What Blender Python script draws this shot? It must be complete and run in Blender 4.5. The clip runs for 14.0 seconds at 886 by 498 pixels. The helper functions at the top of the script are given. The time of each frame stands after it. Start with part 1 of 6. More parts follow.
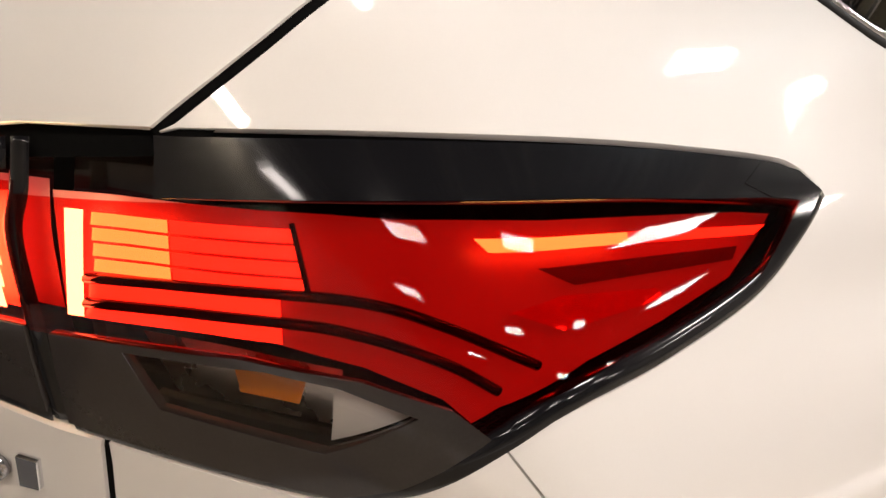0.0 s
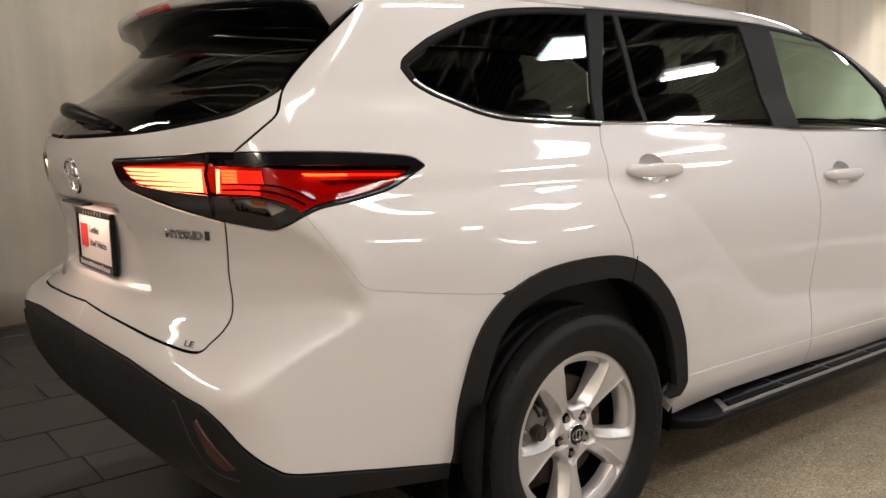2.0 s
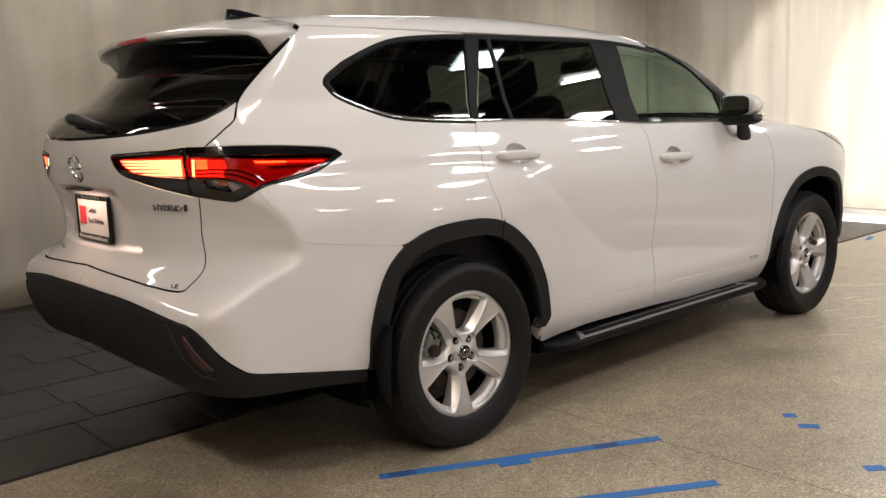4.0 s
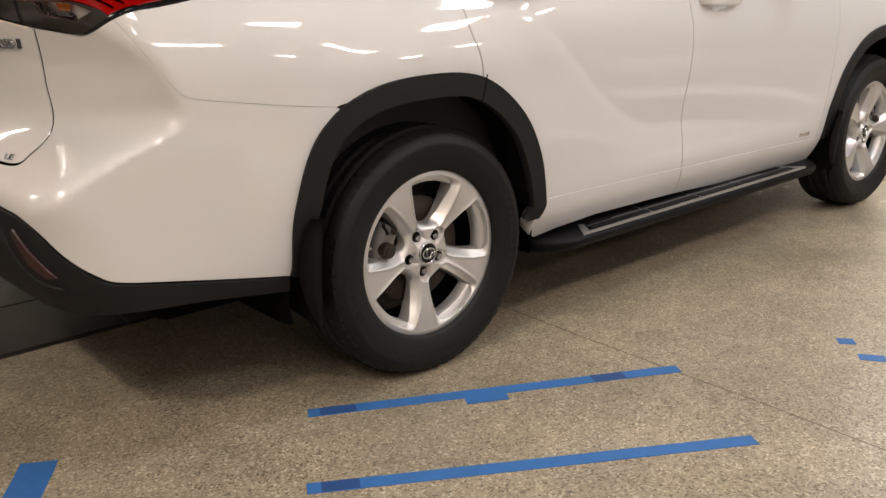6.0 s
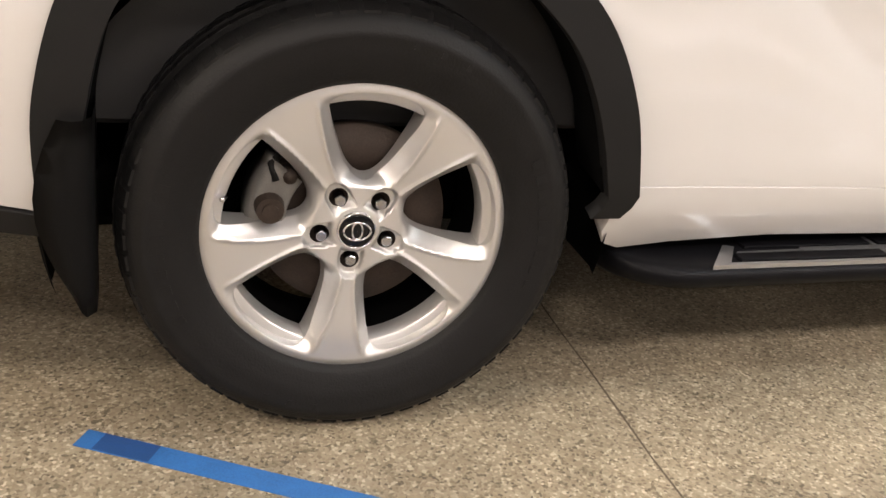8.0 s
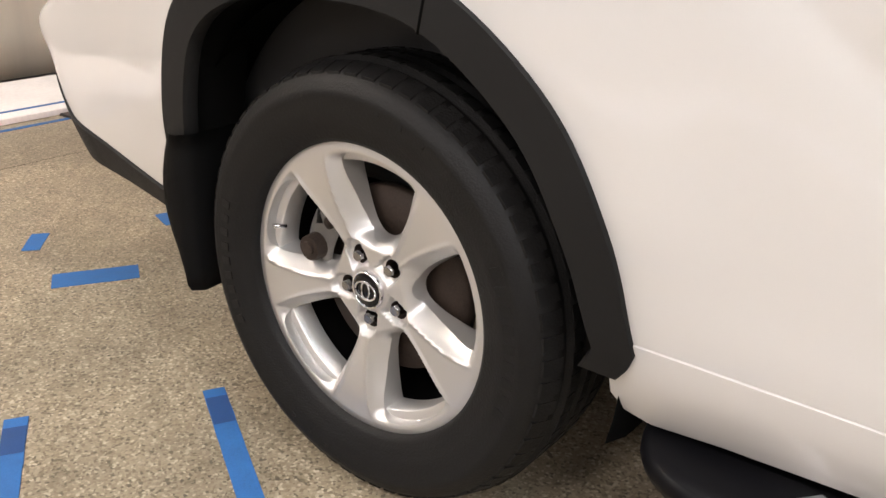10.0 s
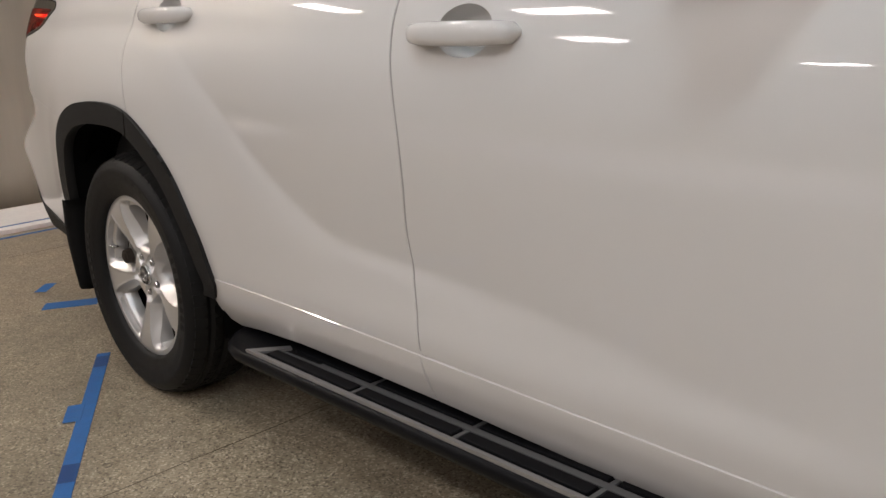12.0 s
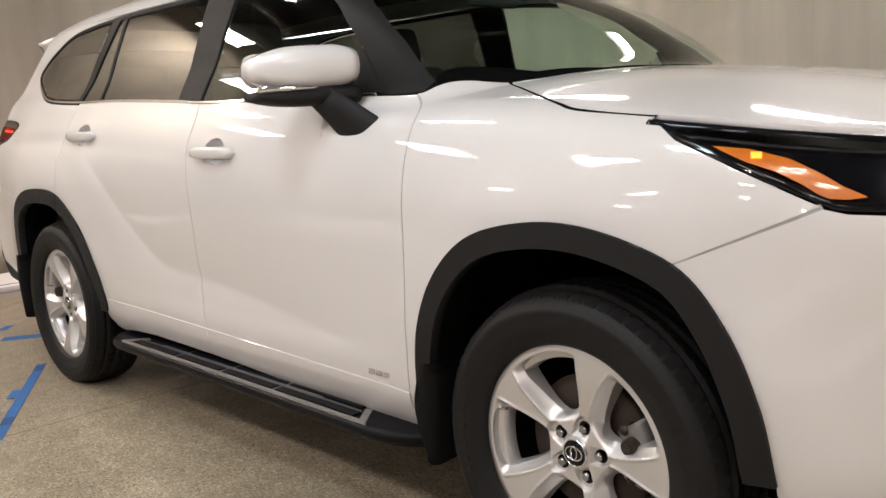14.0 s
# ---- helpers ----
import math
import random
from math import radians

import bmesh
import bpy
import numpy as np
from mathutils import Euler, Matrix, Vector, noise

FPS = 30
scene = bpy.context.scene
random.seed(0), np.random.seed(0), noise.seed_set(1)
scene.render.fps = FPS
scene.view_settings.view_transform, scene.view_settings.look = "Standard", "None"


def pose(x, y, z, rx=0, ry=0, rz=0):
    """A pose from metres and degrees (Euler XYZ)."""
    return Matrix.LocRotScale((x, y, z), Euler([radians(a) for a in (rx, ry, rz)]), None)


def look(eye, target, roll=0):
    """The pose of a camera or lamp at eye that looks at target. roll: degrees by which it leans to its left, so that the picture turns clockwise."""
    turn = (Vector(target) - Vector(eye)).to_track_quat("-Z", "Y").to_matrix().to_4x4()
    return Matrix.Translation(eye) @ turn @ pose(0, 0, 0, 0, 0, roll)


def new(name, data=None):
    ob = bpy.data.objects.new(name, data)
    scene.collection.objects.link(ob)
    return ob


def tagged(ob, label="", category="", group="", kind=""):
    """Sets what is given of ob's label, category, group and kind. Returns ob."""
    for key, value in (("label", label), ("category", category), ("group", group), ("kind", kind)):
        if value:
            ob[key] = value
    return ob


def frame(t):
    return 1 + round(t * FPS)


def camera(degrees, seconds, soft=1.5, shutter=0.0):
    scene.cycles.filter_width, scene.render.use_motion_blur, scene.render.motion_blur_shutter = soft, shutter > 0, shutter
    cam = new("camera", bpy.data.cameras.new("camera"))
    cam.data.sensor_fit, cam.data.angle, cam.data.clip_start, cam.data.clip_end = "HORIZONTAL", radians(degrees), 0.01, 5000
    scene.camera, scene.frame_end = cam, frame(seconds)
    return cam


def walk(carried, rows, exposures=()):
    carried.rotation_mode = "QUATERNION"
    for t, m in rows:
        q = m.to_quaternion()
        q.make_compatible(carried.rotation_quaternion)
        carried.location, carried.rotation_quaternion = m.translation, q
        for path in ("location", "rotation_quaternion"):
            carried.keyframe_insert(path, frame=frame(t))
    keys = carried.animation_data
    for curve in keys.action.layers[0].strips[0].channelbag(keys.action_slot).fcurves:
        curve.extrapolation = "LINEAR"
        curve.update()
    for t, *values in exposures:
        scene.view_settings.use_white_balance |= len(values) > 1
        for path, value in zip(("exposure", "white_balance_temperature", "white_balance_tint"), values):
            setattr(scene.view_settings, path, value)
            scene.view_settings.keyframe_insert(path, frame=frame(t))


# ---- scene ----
cam = camera(54.0, 14.0)
PATH = [
    (0, (-1.107, -1.103, 1.227), (0.295, 0.276, 0.860), 1.4),
    (0.5, (-1.27, -1.453, 1.219), (-0.066, 0.116, 0.923), -0.4),
    (1, (-1.396, -1.842, 1.255), (-0.263, -0.222, 0.952), -1.2),
    (1.5, (-1.624, -2.188, 1.271), (-0.442, -0.604, 0.965), -1.3),
    (2, (-1.759, -2.559, 1.272), (-0.539, -1.002, 0.973), -1.1),
    (2.5, (-1.947, -2.853, 1.282), (-0.659, -1.347, 1.006), -1.8),
    (4.8, (-2.226, -3.332, 1.267), (-0.906, -1.873, 0.911), -1.7),
    (5, (-2.104, -3.247, 1.25), (-0.8, -1.782, 0.863), -1.5),
    (5.5, (-1.843, -3.043, 1.209), (-0.582, -1.574, 0.704), -0.4),
    (6, (-1.545, -2.775, 1.14), (-0.298, -1.332, 0.54), -0.9),
    (6.5, (-1.197, -2.598, 1.078), (-0.035, -1.133, 0.369), 0.2),
    (7, (-0.846, -2.443, 0.994), (0.184, -0.921, 0.204), 2.6),
    (7.2, (-0.716, -2.365, 0.971), (0.271, -0.821, 0.169), 3.2),
    (7.5, (-0.537, -2.257, 0.984), (0.335, -0.673, 0.129), 4.4),
    (8, (-0.24, -2.177, 0.936), (0.305, -0.442, 0.103), 5.9),
    (8.2, (-0.127, -2.116, 0.904), (0.247, -0.345, 0.053), 7.2),
    (10.3, (1.136, -1.809, 0.978), (-0.137, -0.446, 0.255), 0.2),
    (10.5, (1.312, -1.797, 0.984), (-0.011, -0.464, 0.297), -0.2),
    (11, (1.675, -1.781, 1.044), (0.309, -0.481, 0.376), -2.9),
    (11.5, (2.063, -1.912, 1.059), (0.677, -0.594, 0.474), -2.4),
    (12, (2.477, -1.947, 1.064), (1.052, -0.643, 0.549), -3.3),
    (12.5, (2.863, -2.058, 1.079), (1.445, -0.727, 0.61), -5.0),
    (13, (3.266, -2.144, 1.079), (1.838, -0.805, 0.668), -4.4),
    (13.5, (3.645, -2.199, 1.101), (2.209, -0.851, 0.756), -3.4),
    (14, (3.974, -2.366, 1.127), (2.553, -0.993, 0.817), -3.0),
]
walk(cam, [(t, look(eye, target, roll)) for t, eye, target, roll in PATH], ((0.0, 0.74, 6450, 10), (0.5, -0.10, 6450, 10), (1.0, -0.10, 6400, 10), (1.5, 0.20, 6400, 10), (2.0, 0.27, 6350, 10), (2.5, 0.30, 6350, 10), (5.0, 0.12, 6250, 9), (6.0, 0.40, 6400, 10), (7.0, 0.79, 6450, 10), (8.0, 0.99, 6500, 10), (10.3, 0.95, 6150, 9), (10.5, 0.95, 6150, 9), (11.0, 0.16, 6200, 9), (11.5, -0.10, 6150, 9), (12.5, -0.10, 6100, 9), (13.0, 0.32, 6250, 10), (14.0, 0.48, 6250, 10)))

# ---- light ----
world = bpy.data.worlds.new("hall_dark")
scene.world = world
world.use_nodes = True
world.node_tree.nodes["Background"].inputs[0].default_value = (0.02, 0.02, 0.022, 1)
world.node_tree.nodes["Background"].inputs[1].default_value = 0.3


def lamp(kind, name, m, watts, colour, **more):
    data = bpy.data.lights.new(name, kind)
    data.energy, data.color = watts, colour
    for key, value in more.items():
        if key == "size":
            data.shape, data.size, data.size_y = "RECTANGLE", value[0], value[1]
        elif key == "spot":
            data.spot_size, data.spot_blend = radians(value[0]), value[1]
        elif key == "radius":
            data.shadow_soft_size = value
    ob = new(name, data)
    ob.matrix_world = m
    return ob


# ---- materials ----
def mat(name, colour, rough=0.5, metal=0.0, coat=0.0, vary=0.0, scale=20.0, bump=0.0, bump_scale=200.0, spec=0.5, fine=0.0):
    """A principled surface whose colour wavers at two scales, with fine relief."""
    m = bpy.data.materials.new(name)
    m.use_nodes = True
    n, l = m.node_tree.nodes, m.node_tree.links
    b = n["Principled BSDF"]
    b.inputs["Base Color"].default_value = (*colour, 1)
    b.inputs["Roughness"].default_value = rough
    b.inputs["Metallic"].default_value = metal
    b.inputs["Specular IOR Level"].default_value = spec
    b.inputs["Coat Weight"].default_value = coat
    b.inputs["Coat Roughness"].default_value = 0.02
    tc = n.new("ShaderNodeTexCoord")
    if vary:
        big, small = n.new("ShaderNodeTexNoise"), n.new("ShaderNodeTexNoise")
        big.inputs["Scale"].default_value, small.inputs["Scale"].default_value = scale, scale * 14
        big.inputs["Detail"].default_value, small.inputs["Detail"].default_value = 4, 2
        add = n.new("ShaderNodeMath"); add.operation = "ADD"
        half = n.new("ShaderNodeMath"); half.operation = "MULTIPLY"; half.inputs[1].default_value = 0.5
        hsv = n.new("ShaderNodeMapRange")
        hsv.inputs["From Min"].default_value, hsv.inputs["From Max"].default_value = 0.3, 0.7
        hsv.inputs["To Min"].default_value, hsv.inputs["To Max"].default_value = 1 - vary, 1 + vary
        mul = n.new("ShaderNodeVectorMath"); mul.operation = "SCALE"
        mul.inputs[0].default_value = colour
        for t in (big, small):
            l.new(tc.outputs["Object"], t.inputs["Vector"])
        l.new(big.outputs["Fac"], add.inputs[0]); l.new(small.outputs["Fac"], add.inputs[1])
        l.new(add.outputs[0], half.inputs[0]); l.new(half.outputs[0], hsv.inputs["Value"])
        l.new(hsv.outputs[0], mul.inputs["Scale"]); l.new(mul.outputs[0], b.inputs["Base Color"])
        rr = n.new("ShaderNodeMapRange")
        rr.inputs["To Min"].default_value, rr.inputs["To Max"].default_value = max(rough - 0.08, 0.01), rough + 0.08
        l.new(big.outputs["Fac"], rr.inputs["Value"]); l.new(rr.outputs[0], b.inputs["Roughness"])
    if bump:
        t, bp = n.new("ShaderNodeTexNoise"), n.new("ShaderNodeBump")
        t.inputs["Scale"].default_value, bp.inputs["Strength"].default_value = bump_scale, bump
        bp.inputs["Distance"].default_value = 0.002
        l.new(tc.outputs["Object"], t.inputs["Vector"]); l.new(t.outputs["Fac"], bp.inputs["Height"])
        l.new(bp.outputs["Normal"], b.inputs["Normal"])
    return m


def glow(name, colour, strength, base=0.5):
    m = bpy.data.materials.new(name)
    m.use_nodes = True
    b = m.node_tree.nodes["Principled BSDF"]
    b.inputs["Base Color"].default_value = (*[base * c for c in colour], 1)
    b.inputs["Emission Color"].default_value = (*colour, 1)
    b.inputs["Emission Strength"].default_value = strength
    return m


def pane(name, tint, gloss=1.0, rough=0.0, ior=1.5):
    """Thin tinted glass: what is behind shows through the tint, and its face mirrors by Fresnel."""
    m = bpy.data.materials.new(name)
    m.use_nodes = True
    n, l = m.node_tree.nodes, m.node_tree.links
    n.remove(n["Principled BSDF"])
    t, g, mix, f, pw, ma = (n.new("ShaderNode" + k) for k in ("BsdfTransparent", "BsdfGlossy", "MixShader", "LayerWeight", "Math", "MapRange"))
    t.inputs[0].default_value = (*tint, 1)
    g.inputs["Color"].default_value = (gloss, gloss, gloss, 1)
    g.inputs["Roughness"].default_value = rough
    f.inputs["Blend"].default_value = 0.5
    pw.operation = "POWER"
    pw.inputs[1].default_value = 4.0
    ma.inputs["To Min"].default_value, ma.inputs["To Max"].default_value = (ior - 1) ** 2 / (ior + 1) ** 2, 1.0
    l.new(f.outputs["Facing"], pw.inputs[0]); l.new(pw.outputs[0], ma.inputs["Value"])
    l.new(ma.outputs[0], mix.inputs[0]); l.new(t.outputs[0], mix.inputs[1]); l.new(g.outputs[0], mix.inputs[2])
    l.new(mix.outputs[0], n["Material Output"].inputs["Surface"])
    return m


PAINT = mat("pearl_white_paint", (0.565, 0.551, 0.536), 0.42, 0.0, 1.0, 0.012, 600, spec=0.25)
PAINT.node_tree.nodes["Principled BSDF"].inputs["Coat IOR"].default_value = 1.55
PAINT.node_tree.nodes["Principled BSDF"].inputs["Coat Roughness"].default_value = 0.045
CLAD = mat("grained_black_plastic", (0.0075, 0.0075, 0.0077), 0.6, 0, 0, 0.15, 30, 0.25, 900, 0.24)
GLOSS = mat("gloss_black", (0.005, 0.005, 0.006), 0.10, 0, 0.08, spec=0.22)
# Near black: the wheel wells' deep shade is put into this colour.
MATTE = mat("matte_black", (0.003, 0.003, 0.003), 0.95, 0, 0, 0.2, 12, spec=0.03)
SATINBLACK = mat("satin_black_trim", (0.012, 0.012, 0.012), 0.45, 0, 0, 0.1, 40, spec=0.05)
BOARD = mat("smooth_black_plastic", (0.005, 0.005, 0.006), 0.38, 0, 0, 0.1, 40, spec=0.08)
BRUSHED = mat("brushed_metal_edge", (0.44, 0.44, 0.45), 0.36, 0.9)
CHROME = mat("chrome", (0.72, 0.72, 0.74), 0.10, 1.0)
DARKCHROME = mat("dark_chrome", (0.36, 0.36, 0.38), 0.16, 1.0)
SATIN = mat("satin_metal", (0.60, 0.60, 0.61), 0.28, 1.0, 0, 0.03, 60)
ALLOY = mat("silver_wheel_paint", (0.60, 0.59, 0.578), 0.37, 0.78, 0.15)
RUBBER = mat("tyre_rubber", (0.0075, 0.0073, 0.0073), 0.55, 0, 0, 0.25, 25, 0.35, 260, 0.2)
IRON = mat("rusty_iron", (0.034, 0.023, 0.017), 0.65, 0.4, 0, 0.4, 30, 0.4, 150)
CAST = mat("grey_cast_metal", (0.17, 0.165, 0.155), 0.5, 0.5, 0, 0.2, 40, 0.3, 200)
CLOTH = mat("dark_seat_fabric", (0.035, 0.033, 0.032), 0.9, 0, 0, 0.2, 30, 0.4, 500)
DASH = mat("dark_dash_plastic", (0.02, 0.02, 0.021), 0.6, 0, 0, 0.1, 20, 0.2, 400)
PRIVACY = pane("privacy_glass", (0.12, 0.12, 0.115), 0.9, 0.0, 1.55)
CLEAR = pane("clear_glass", (0.76, 0.90, 0.82), 0.95, 0.0, 1.52)
REDLENS = pane("red_lens", (0.80, 0.055, 0.04), 0.25, 0.01)
SMOKE = pane("smoked_lens", (0.66, 0.64, 0.63), 0.6, 0.02)
CLEARLENS = pane("clear_lens", (0.9, 0.9, 0.9), 0.6, 0.01)
REDPLASTIC = mat("red_reflector_plastic", (0.42, 0.012, 0.012), 0.25, 0, 0.8, 0.1, 100, 0.3, 900)
DARKRED = mat("dark_red_reflector", (0.026, 0.002, 0.002), 0.35, 0, 0.2, 0.1, 100, 0.3, 900)
SMOKEBLACK = mat("smoked_black_lens", (0.022, 0.019, 0.018), 0.14, 0, 0.08, 0.1, 40, spec=0.25)
# Grey for the shade inside the white painted shut gaps.
GAP_SHADE = mat("grey_painted_seam", (0.30, 0.29, 0.275), 0.7, 0, 0, 0.15, 30)
LIT = glow("lit_red_hot", (1.0, 0.74, 0.36), 28.0)
LITORANGE = glow("lit_red_warm", (1.0, 0.42, 0.1), 11.0)
LITDIM = glow("lit_red_dim", (1.0, 0.14, 0.12), 0.16, 0.12)
LITRED = glow("lit_red", (1.0, 0.12, 0.05), 3.2)
AMBER = mat("amber_plastic", (0.62, 0.17, 0.006), 0.3, 0, 0.5)
LITAMBER = glow("lit_amber", (1.0, 0.28, 0.02), 2.2)
LITWHITE = glow("lit_white", (1.0, 0.95, 0.88), 12.0)


# ---- the shape of the car's skin ----
def lerp(xs, ps):
    """A smooth curve through the points ps: (place, value)."""
    a = np.array([p[0] for p in ps], float); b = np.array([p[1] for p in ps], float)
    m = np.gradient(b, a)
    xs = np.clip(np.asarray(xs, float), a[0], a[-1])
    i = np.clip(np.searchsorted(a, xs, "right") - 1, 0, len(a) - 2)
    h = a[i + 1] - a[i]; s = (xs - a[i]) / h
    return ((1 + 2 * s) * (1 - s) ** 2 * b[i] + s * (1 - s) ** 2 * h * m[i]
            + s * s * (3 - 2 * s) * b[i + 1] + s * s * (s - 1) * h * m[i + 1])


def smax(a, b, k):
    h = np.clip(0.5 + 0.5 * (a - b) / k, 0, 1)
    return b * (1 - h) + a * h + k * h * (1 - h)


def smin(a, b, k):
    return -smax(-a, -b, k)


def step01(x, a, b):
    s = np.clip((np.asarray(x, float) - a) / (b - a), 0, 1)
    return s * s * (3 - 2 * s)


WIDTH = [(0.15, 0.76), (0.27, 0.845), (0.33, 0.882), (0.39, 0.907), (0.44, 0.916), (0.55, 0.922), (0.70, 0.930), (0.84, 0.937), (0.92, 0.938), (1.0, 0.929),
         (1.08, 0.907), (1.14, 0.882), (1.20, 0.848), (1.26, 0.815), (1.32, 0.77), (1.40, 0.70)]
TAIL = [(0.15, -0.80), (0.30, -0.95), (0.42, -1.035), (0.52, -1.088), (0.62, -1.102), (0.70, -1.092), (0.76, -1.066), (0.82, -1.042), (0.95, -1.03),
        (1.12, -1.066), (1.20, -1.068), (1.28, -1.04), (1.40, -0.95)]


def crease(x):
    """Height of the S-shaped hollow that sweeps down the doors from the rear haunch."""
    return lerp(x, [(-0.2, 1.12), (0.2, 1.09), (0.39, 1.046), (0.575, 0.918), (0.743, 0.779), (0.84, 0.71), (0.965, 0.645), (1.254, 0.610), (1.565, 0.58), (1.78, 0.55),
                    (1.965, 0.525), (2.6, 0.48)])


def low_width(x, z):
    w = lerp(z, WIDTH)
    w = w + 0.020 * np.exp(-np.abs(x / 0.62) ** 3) * step01(z, 0.2, 0.5) * (1 - step01(z, 0.90, 1.14))
    w = w + 0.018 * np.exp(-np.abs((x - 2.87) / 0.56) ** 3) * step01(z, 0.2, 0.5) * (1 - step01(z, 0.88, 1.12))
    for ax in (0.0, 2.84):
        w = w + 0.008 * (1 - step01(np.hypot(x - ax, z - 0.40), 0.50, 0.66)) * step01(z, 0.45, 0.62)
    c = crease(x)
    span = step01(x, 0.32, 0.62) * (1 - 0.6 * step01(x, 1.3, 2.0)) * (1 - step01(x, 1.9, 2.25))
    d = z - c
    soft = np.sqrt(d * d + 0.007 ** 2)
    w = w - 0.0165 * span * np.exp(-(soft - 0.007) / (0.085 + 0.115 * step01(d, -0.04, 0.04))) * step01(z, 0.44, 0.52)
    w = w - 0.0075 * np.exp(-((z - 1.092 + 0.05 * np.clip(x, 0, None)) / 0.030) ** 2) * step01(x, -0.75, -0.45) * (1 - 0.75 * step01(x, 0.1, 0.6)) * (1 - step01(x, 1.2, 2.0))
    return w - 0.045 * step01(-x, 0.3, 0.95) - 0.05 * step01(x, 3.0, 3.7)


def body_low(x, y, z):
    ay = np.abs(y)
    side = ay - low_width(x, z)
    bow = lerp(z, [(0.2, 0.10), (0.60, 0.095), (0.70, 0.12), (0.76, 0.25), (0.82, 0.40), (0.92, 0.385), (1.04, 0.325), (1.3, 0.325)])
    pan = step01(0.275 + 0.47 * (1.062 - z) - ay, 0, 0.02) * step01(1.062 - z, 0, 0.02) * step01(z, 0.836, 0.862)
    rear = lerp(z, TAIL) + bow * ay ** 2.5 + 0.03 * pan - x
    corner = lerp(z, [(0.2, 0.14), (0.62, 0.13), (0.72, 0.06), (0.80, 0.032), (1.0, 0.03), (1.08, 0.09), (1.4, 0.09)])
    front = x - (3.80 - 0.22 * (ay / 0.8) ** 2 - 0.12 * step01(z, 0.85, 1.15) - 0.06 * step01(-z, -0.5, -0.2))
    hood = lerp(x, [(2.0, 1.23), (2.4, 1.235), (2.8, 1.215), (3.2, 1.165), (3.5, 1.10), (3.8, 0.98)]) - 0.085 * (ay / 0.85) ** 2.5
    top = z - np.where(x > 2.0, hood, 1.34 + 0 * x)
    f = smax(side, rear, corner)
    f = smax(f, front, 0.25)
    f = smax(f, top, 0.07)
    return smax(f, 0.17 - z, 0.06)


ROOF = [(-1.3, 1.55), (-0.9, 1.625), (-0.5, 1.675), (0.0, 1.703), (0.4, 1.715), (0.8, 1.711), (1.2, 1.692), (1.6, 1.655), (1.82, 1.612),
        (2.06, 1.535), (2.27, 1.435), (2.42, 1.34), (2.55, 1.225), (2.68, 1.08)]


def cabin(x, y, z):
    ay = np.abs(y)
    d = z - 1.22
    side = ay - (0.815 - 0.30 * d - 0.20 * d * d - 0.045 * step01(-x, 0.1, 0.9) - 0.015 * step01(x, 1.5, 2.3))
    rear = -1.065 + 1.15 * np.maximum(z - 1.25, 0) + 0.19 * (ay / 0.69) ** 2 - x
    roof = z - (lerp(x + 0.095 * (ay / 0.68) ** 3 * step01(x, 1.0, 1.8), ROOF) - 0.04 * (ay / 0.6) ** 2)
    f = smax(side, rear, 0.06)
    f = smax(f, roof, 0.09)
    return smax(f, 1.14 - z, 0.02)


def body(x, y, z):
    return smin(body_low(x, y, z), cabin(x, y, z), 0.035)


def shoot(o, d, reach=2.2, inner=0.0):
    """Where rays from inside the body meet its skin."""
    lo = np.full(len(o), inner); hi = np.full(len(o), reach)
    for _ in range(34):
        mid = 0.5 * (lo + hi)
        p = o + mid[:, None] * d
        out = body(p[:, 0], p[:, 1], p[:, 2]) > 0
        hi = np.where(out, mid, hi); lo = np.where(out, lo, mid)
    return o + lo[:, None] * d


def skin_normal(p):
    e = 2e-3
    g = np.stack([body(*(p + e * k).T) - body(*(p - e * k).T) for k in np.eye(3)], 1)
    return g / np.linalg.norm(g, axis=1, keepdims=True)


def glass_normal(p):
    """The cabin's own facing, without the blend into the shoulders below."""
    e = 2e-3
    g = np.stack([cabin(*(p + e * k).T) - cabin(*(p - e * k).T) for k in np.eye(3)], 1)
    return g / np.linalg.norm(g, axis=1, keepdims=True)


REAR, FORE, GIRTH = -0.35, 3.05, 0.87


def on_side(uv):
    """Skin points of the right flank: u runs along the flank and on round both ends, v is the height."""
    u, v = uv[:, 0], uv[:, 1]
    a = np.clip((REAR - u) / GIRTH, 0, None) - np.clip((u - FORE) / GIRTH, 0, None)
    o = np.stack([np.clip(u, REAR, FORE), 0 * u, v], 1)
    d = np.stack([-np.sin(a), -np.cos(a), 0 * u], 1)
    return shoot(o, d)


def on_top(uv):
    """Skin points of the roof: x along the car and an angle to the right of upright."""
    x, a = uv[:, 0], uv[:, 1] / 0.7
    return shoot(np.stack([x, 0 * x, 0 * x + 0.95], 1), np.stack([0 * x, -np.sin(a), np.cos(a)], 1))


def on_lid(uv):
    """Skin points straight above (x, y)."""
    x, y = uv[:, 0], uv[:, 1]
    return shoot(np.stack([x, y, 0 * x + 0.85], 1), np.stack([0 * x, 0 * x, 0 * x + 1], 1))


def on_ring(uv):
    """Skin points round an axis that runs along the right flank: x and an angle above level."""
    x, a = uv[:, 0], uv[:, 1] / 0.5
    return shoot(np.stack([x, 0 * x - 0.45, 0 * x + 0.75], 1), np.stack([0 * x, -np.cos(a), np.sin(a)], 1))


def side_uv(p):
    x, y, z = p.T
    u = np.where(x < REAR, REAR - GIRTH * np.arctan2(REAR - x, -y), np.where(x > FORE, FORE + GIRTH * np.arctan2(x - FORE, -y), x))
    return np.stack([u, z], 1)


def top_uv(p):
    return np.stack([p[:, 0], 0.7 * np.arctan2(-p[:, 1], p[:, 2] - 0.95)], 1)


def lid_uv(p):
    return p[:, :2].copy()


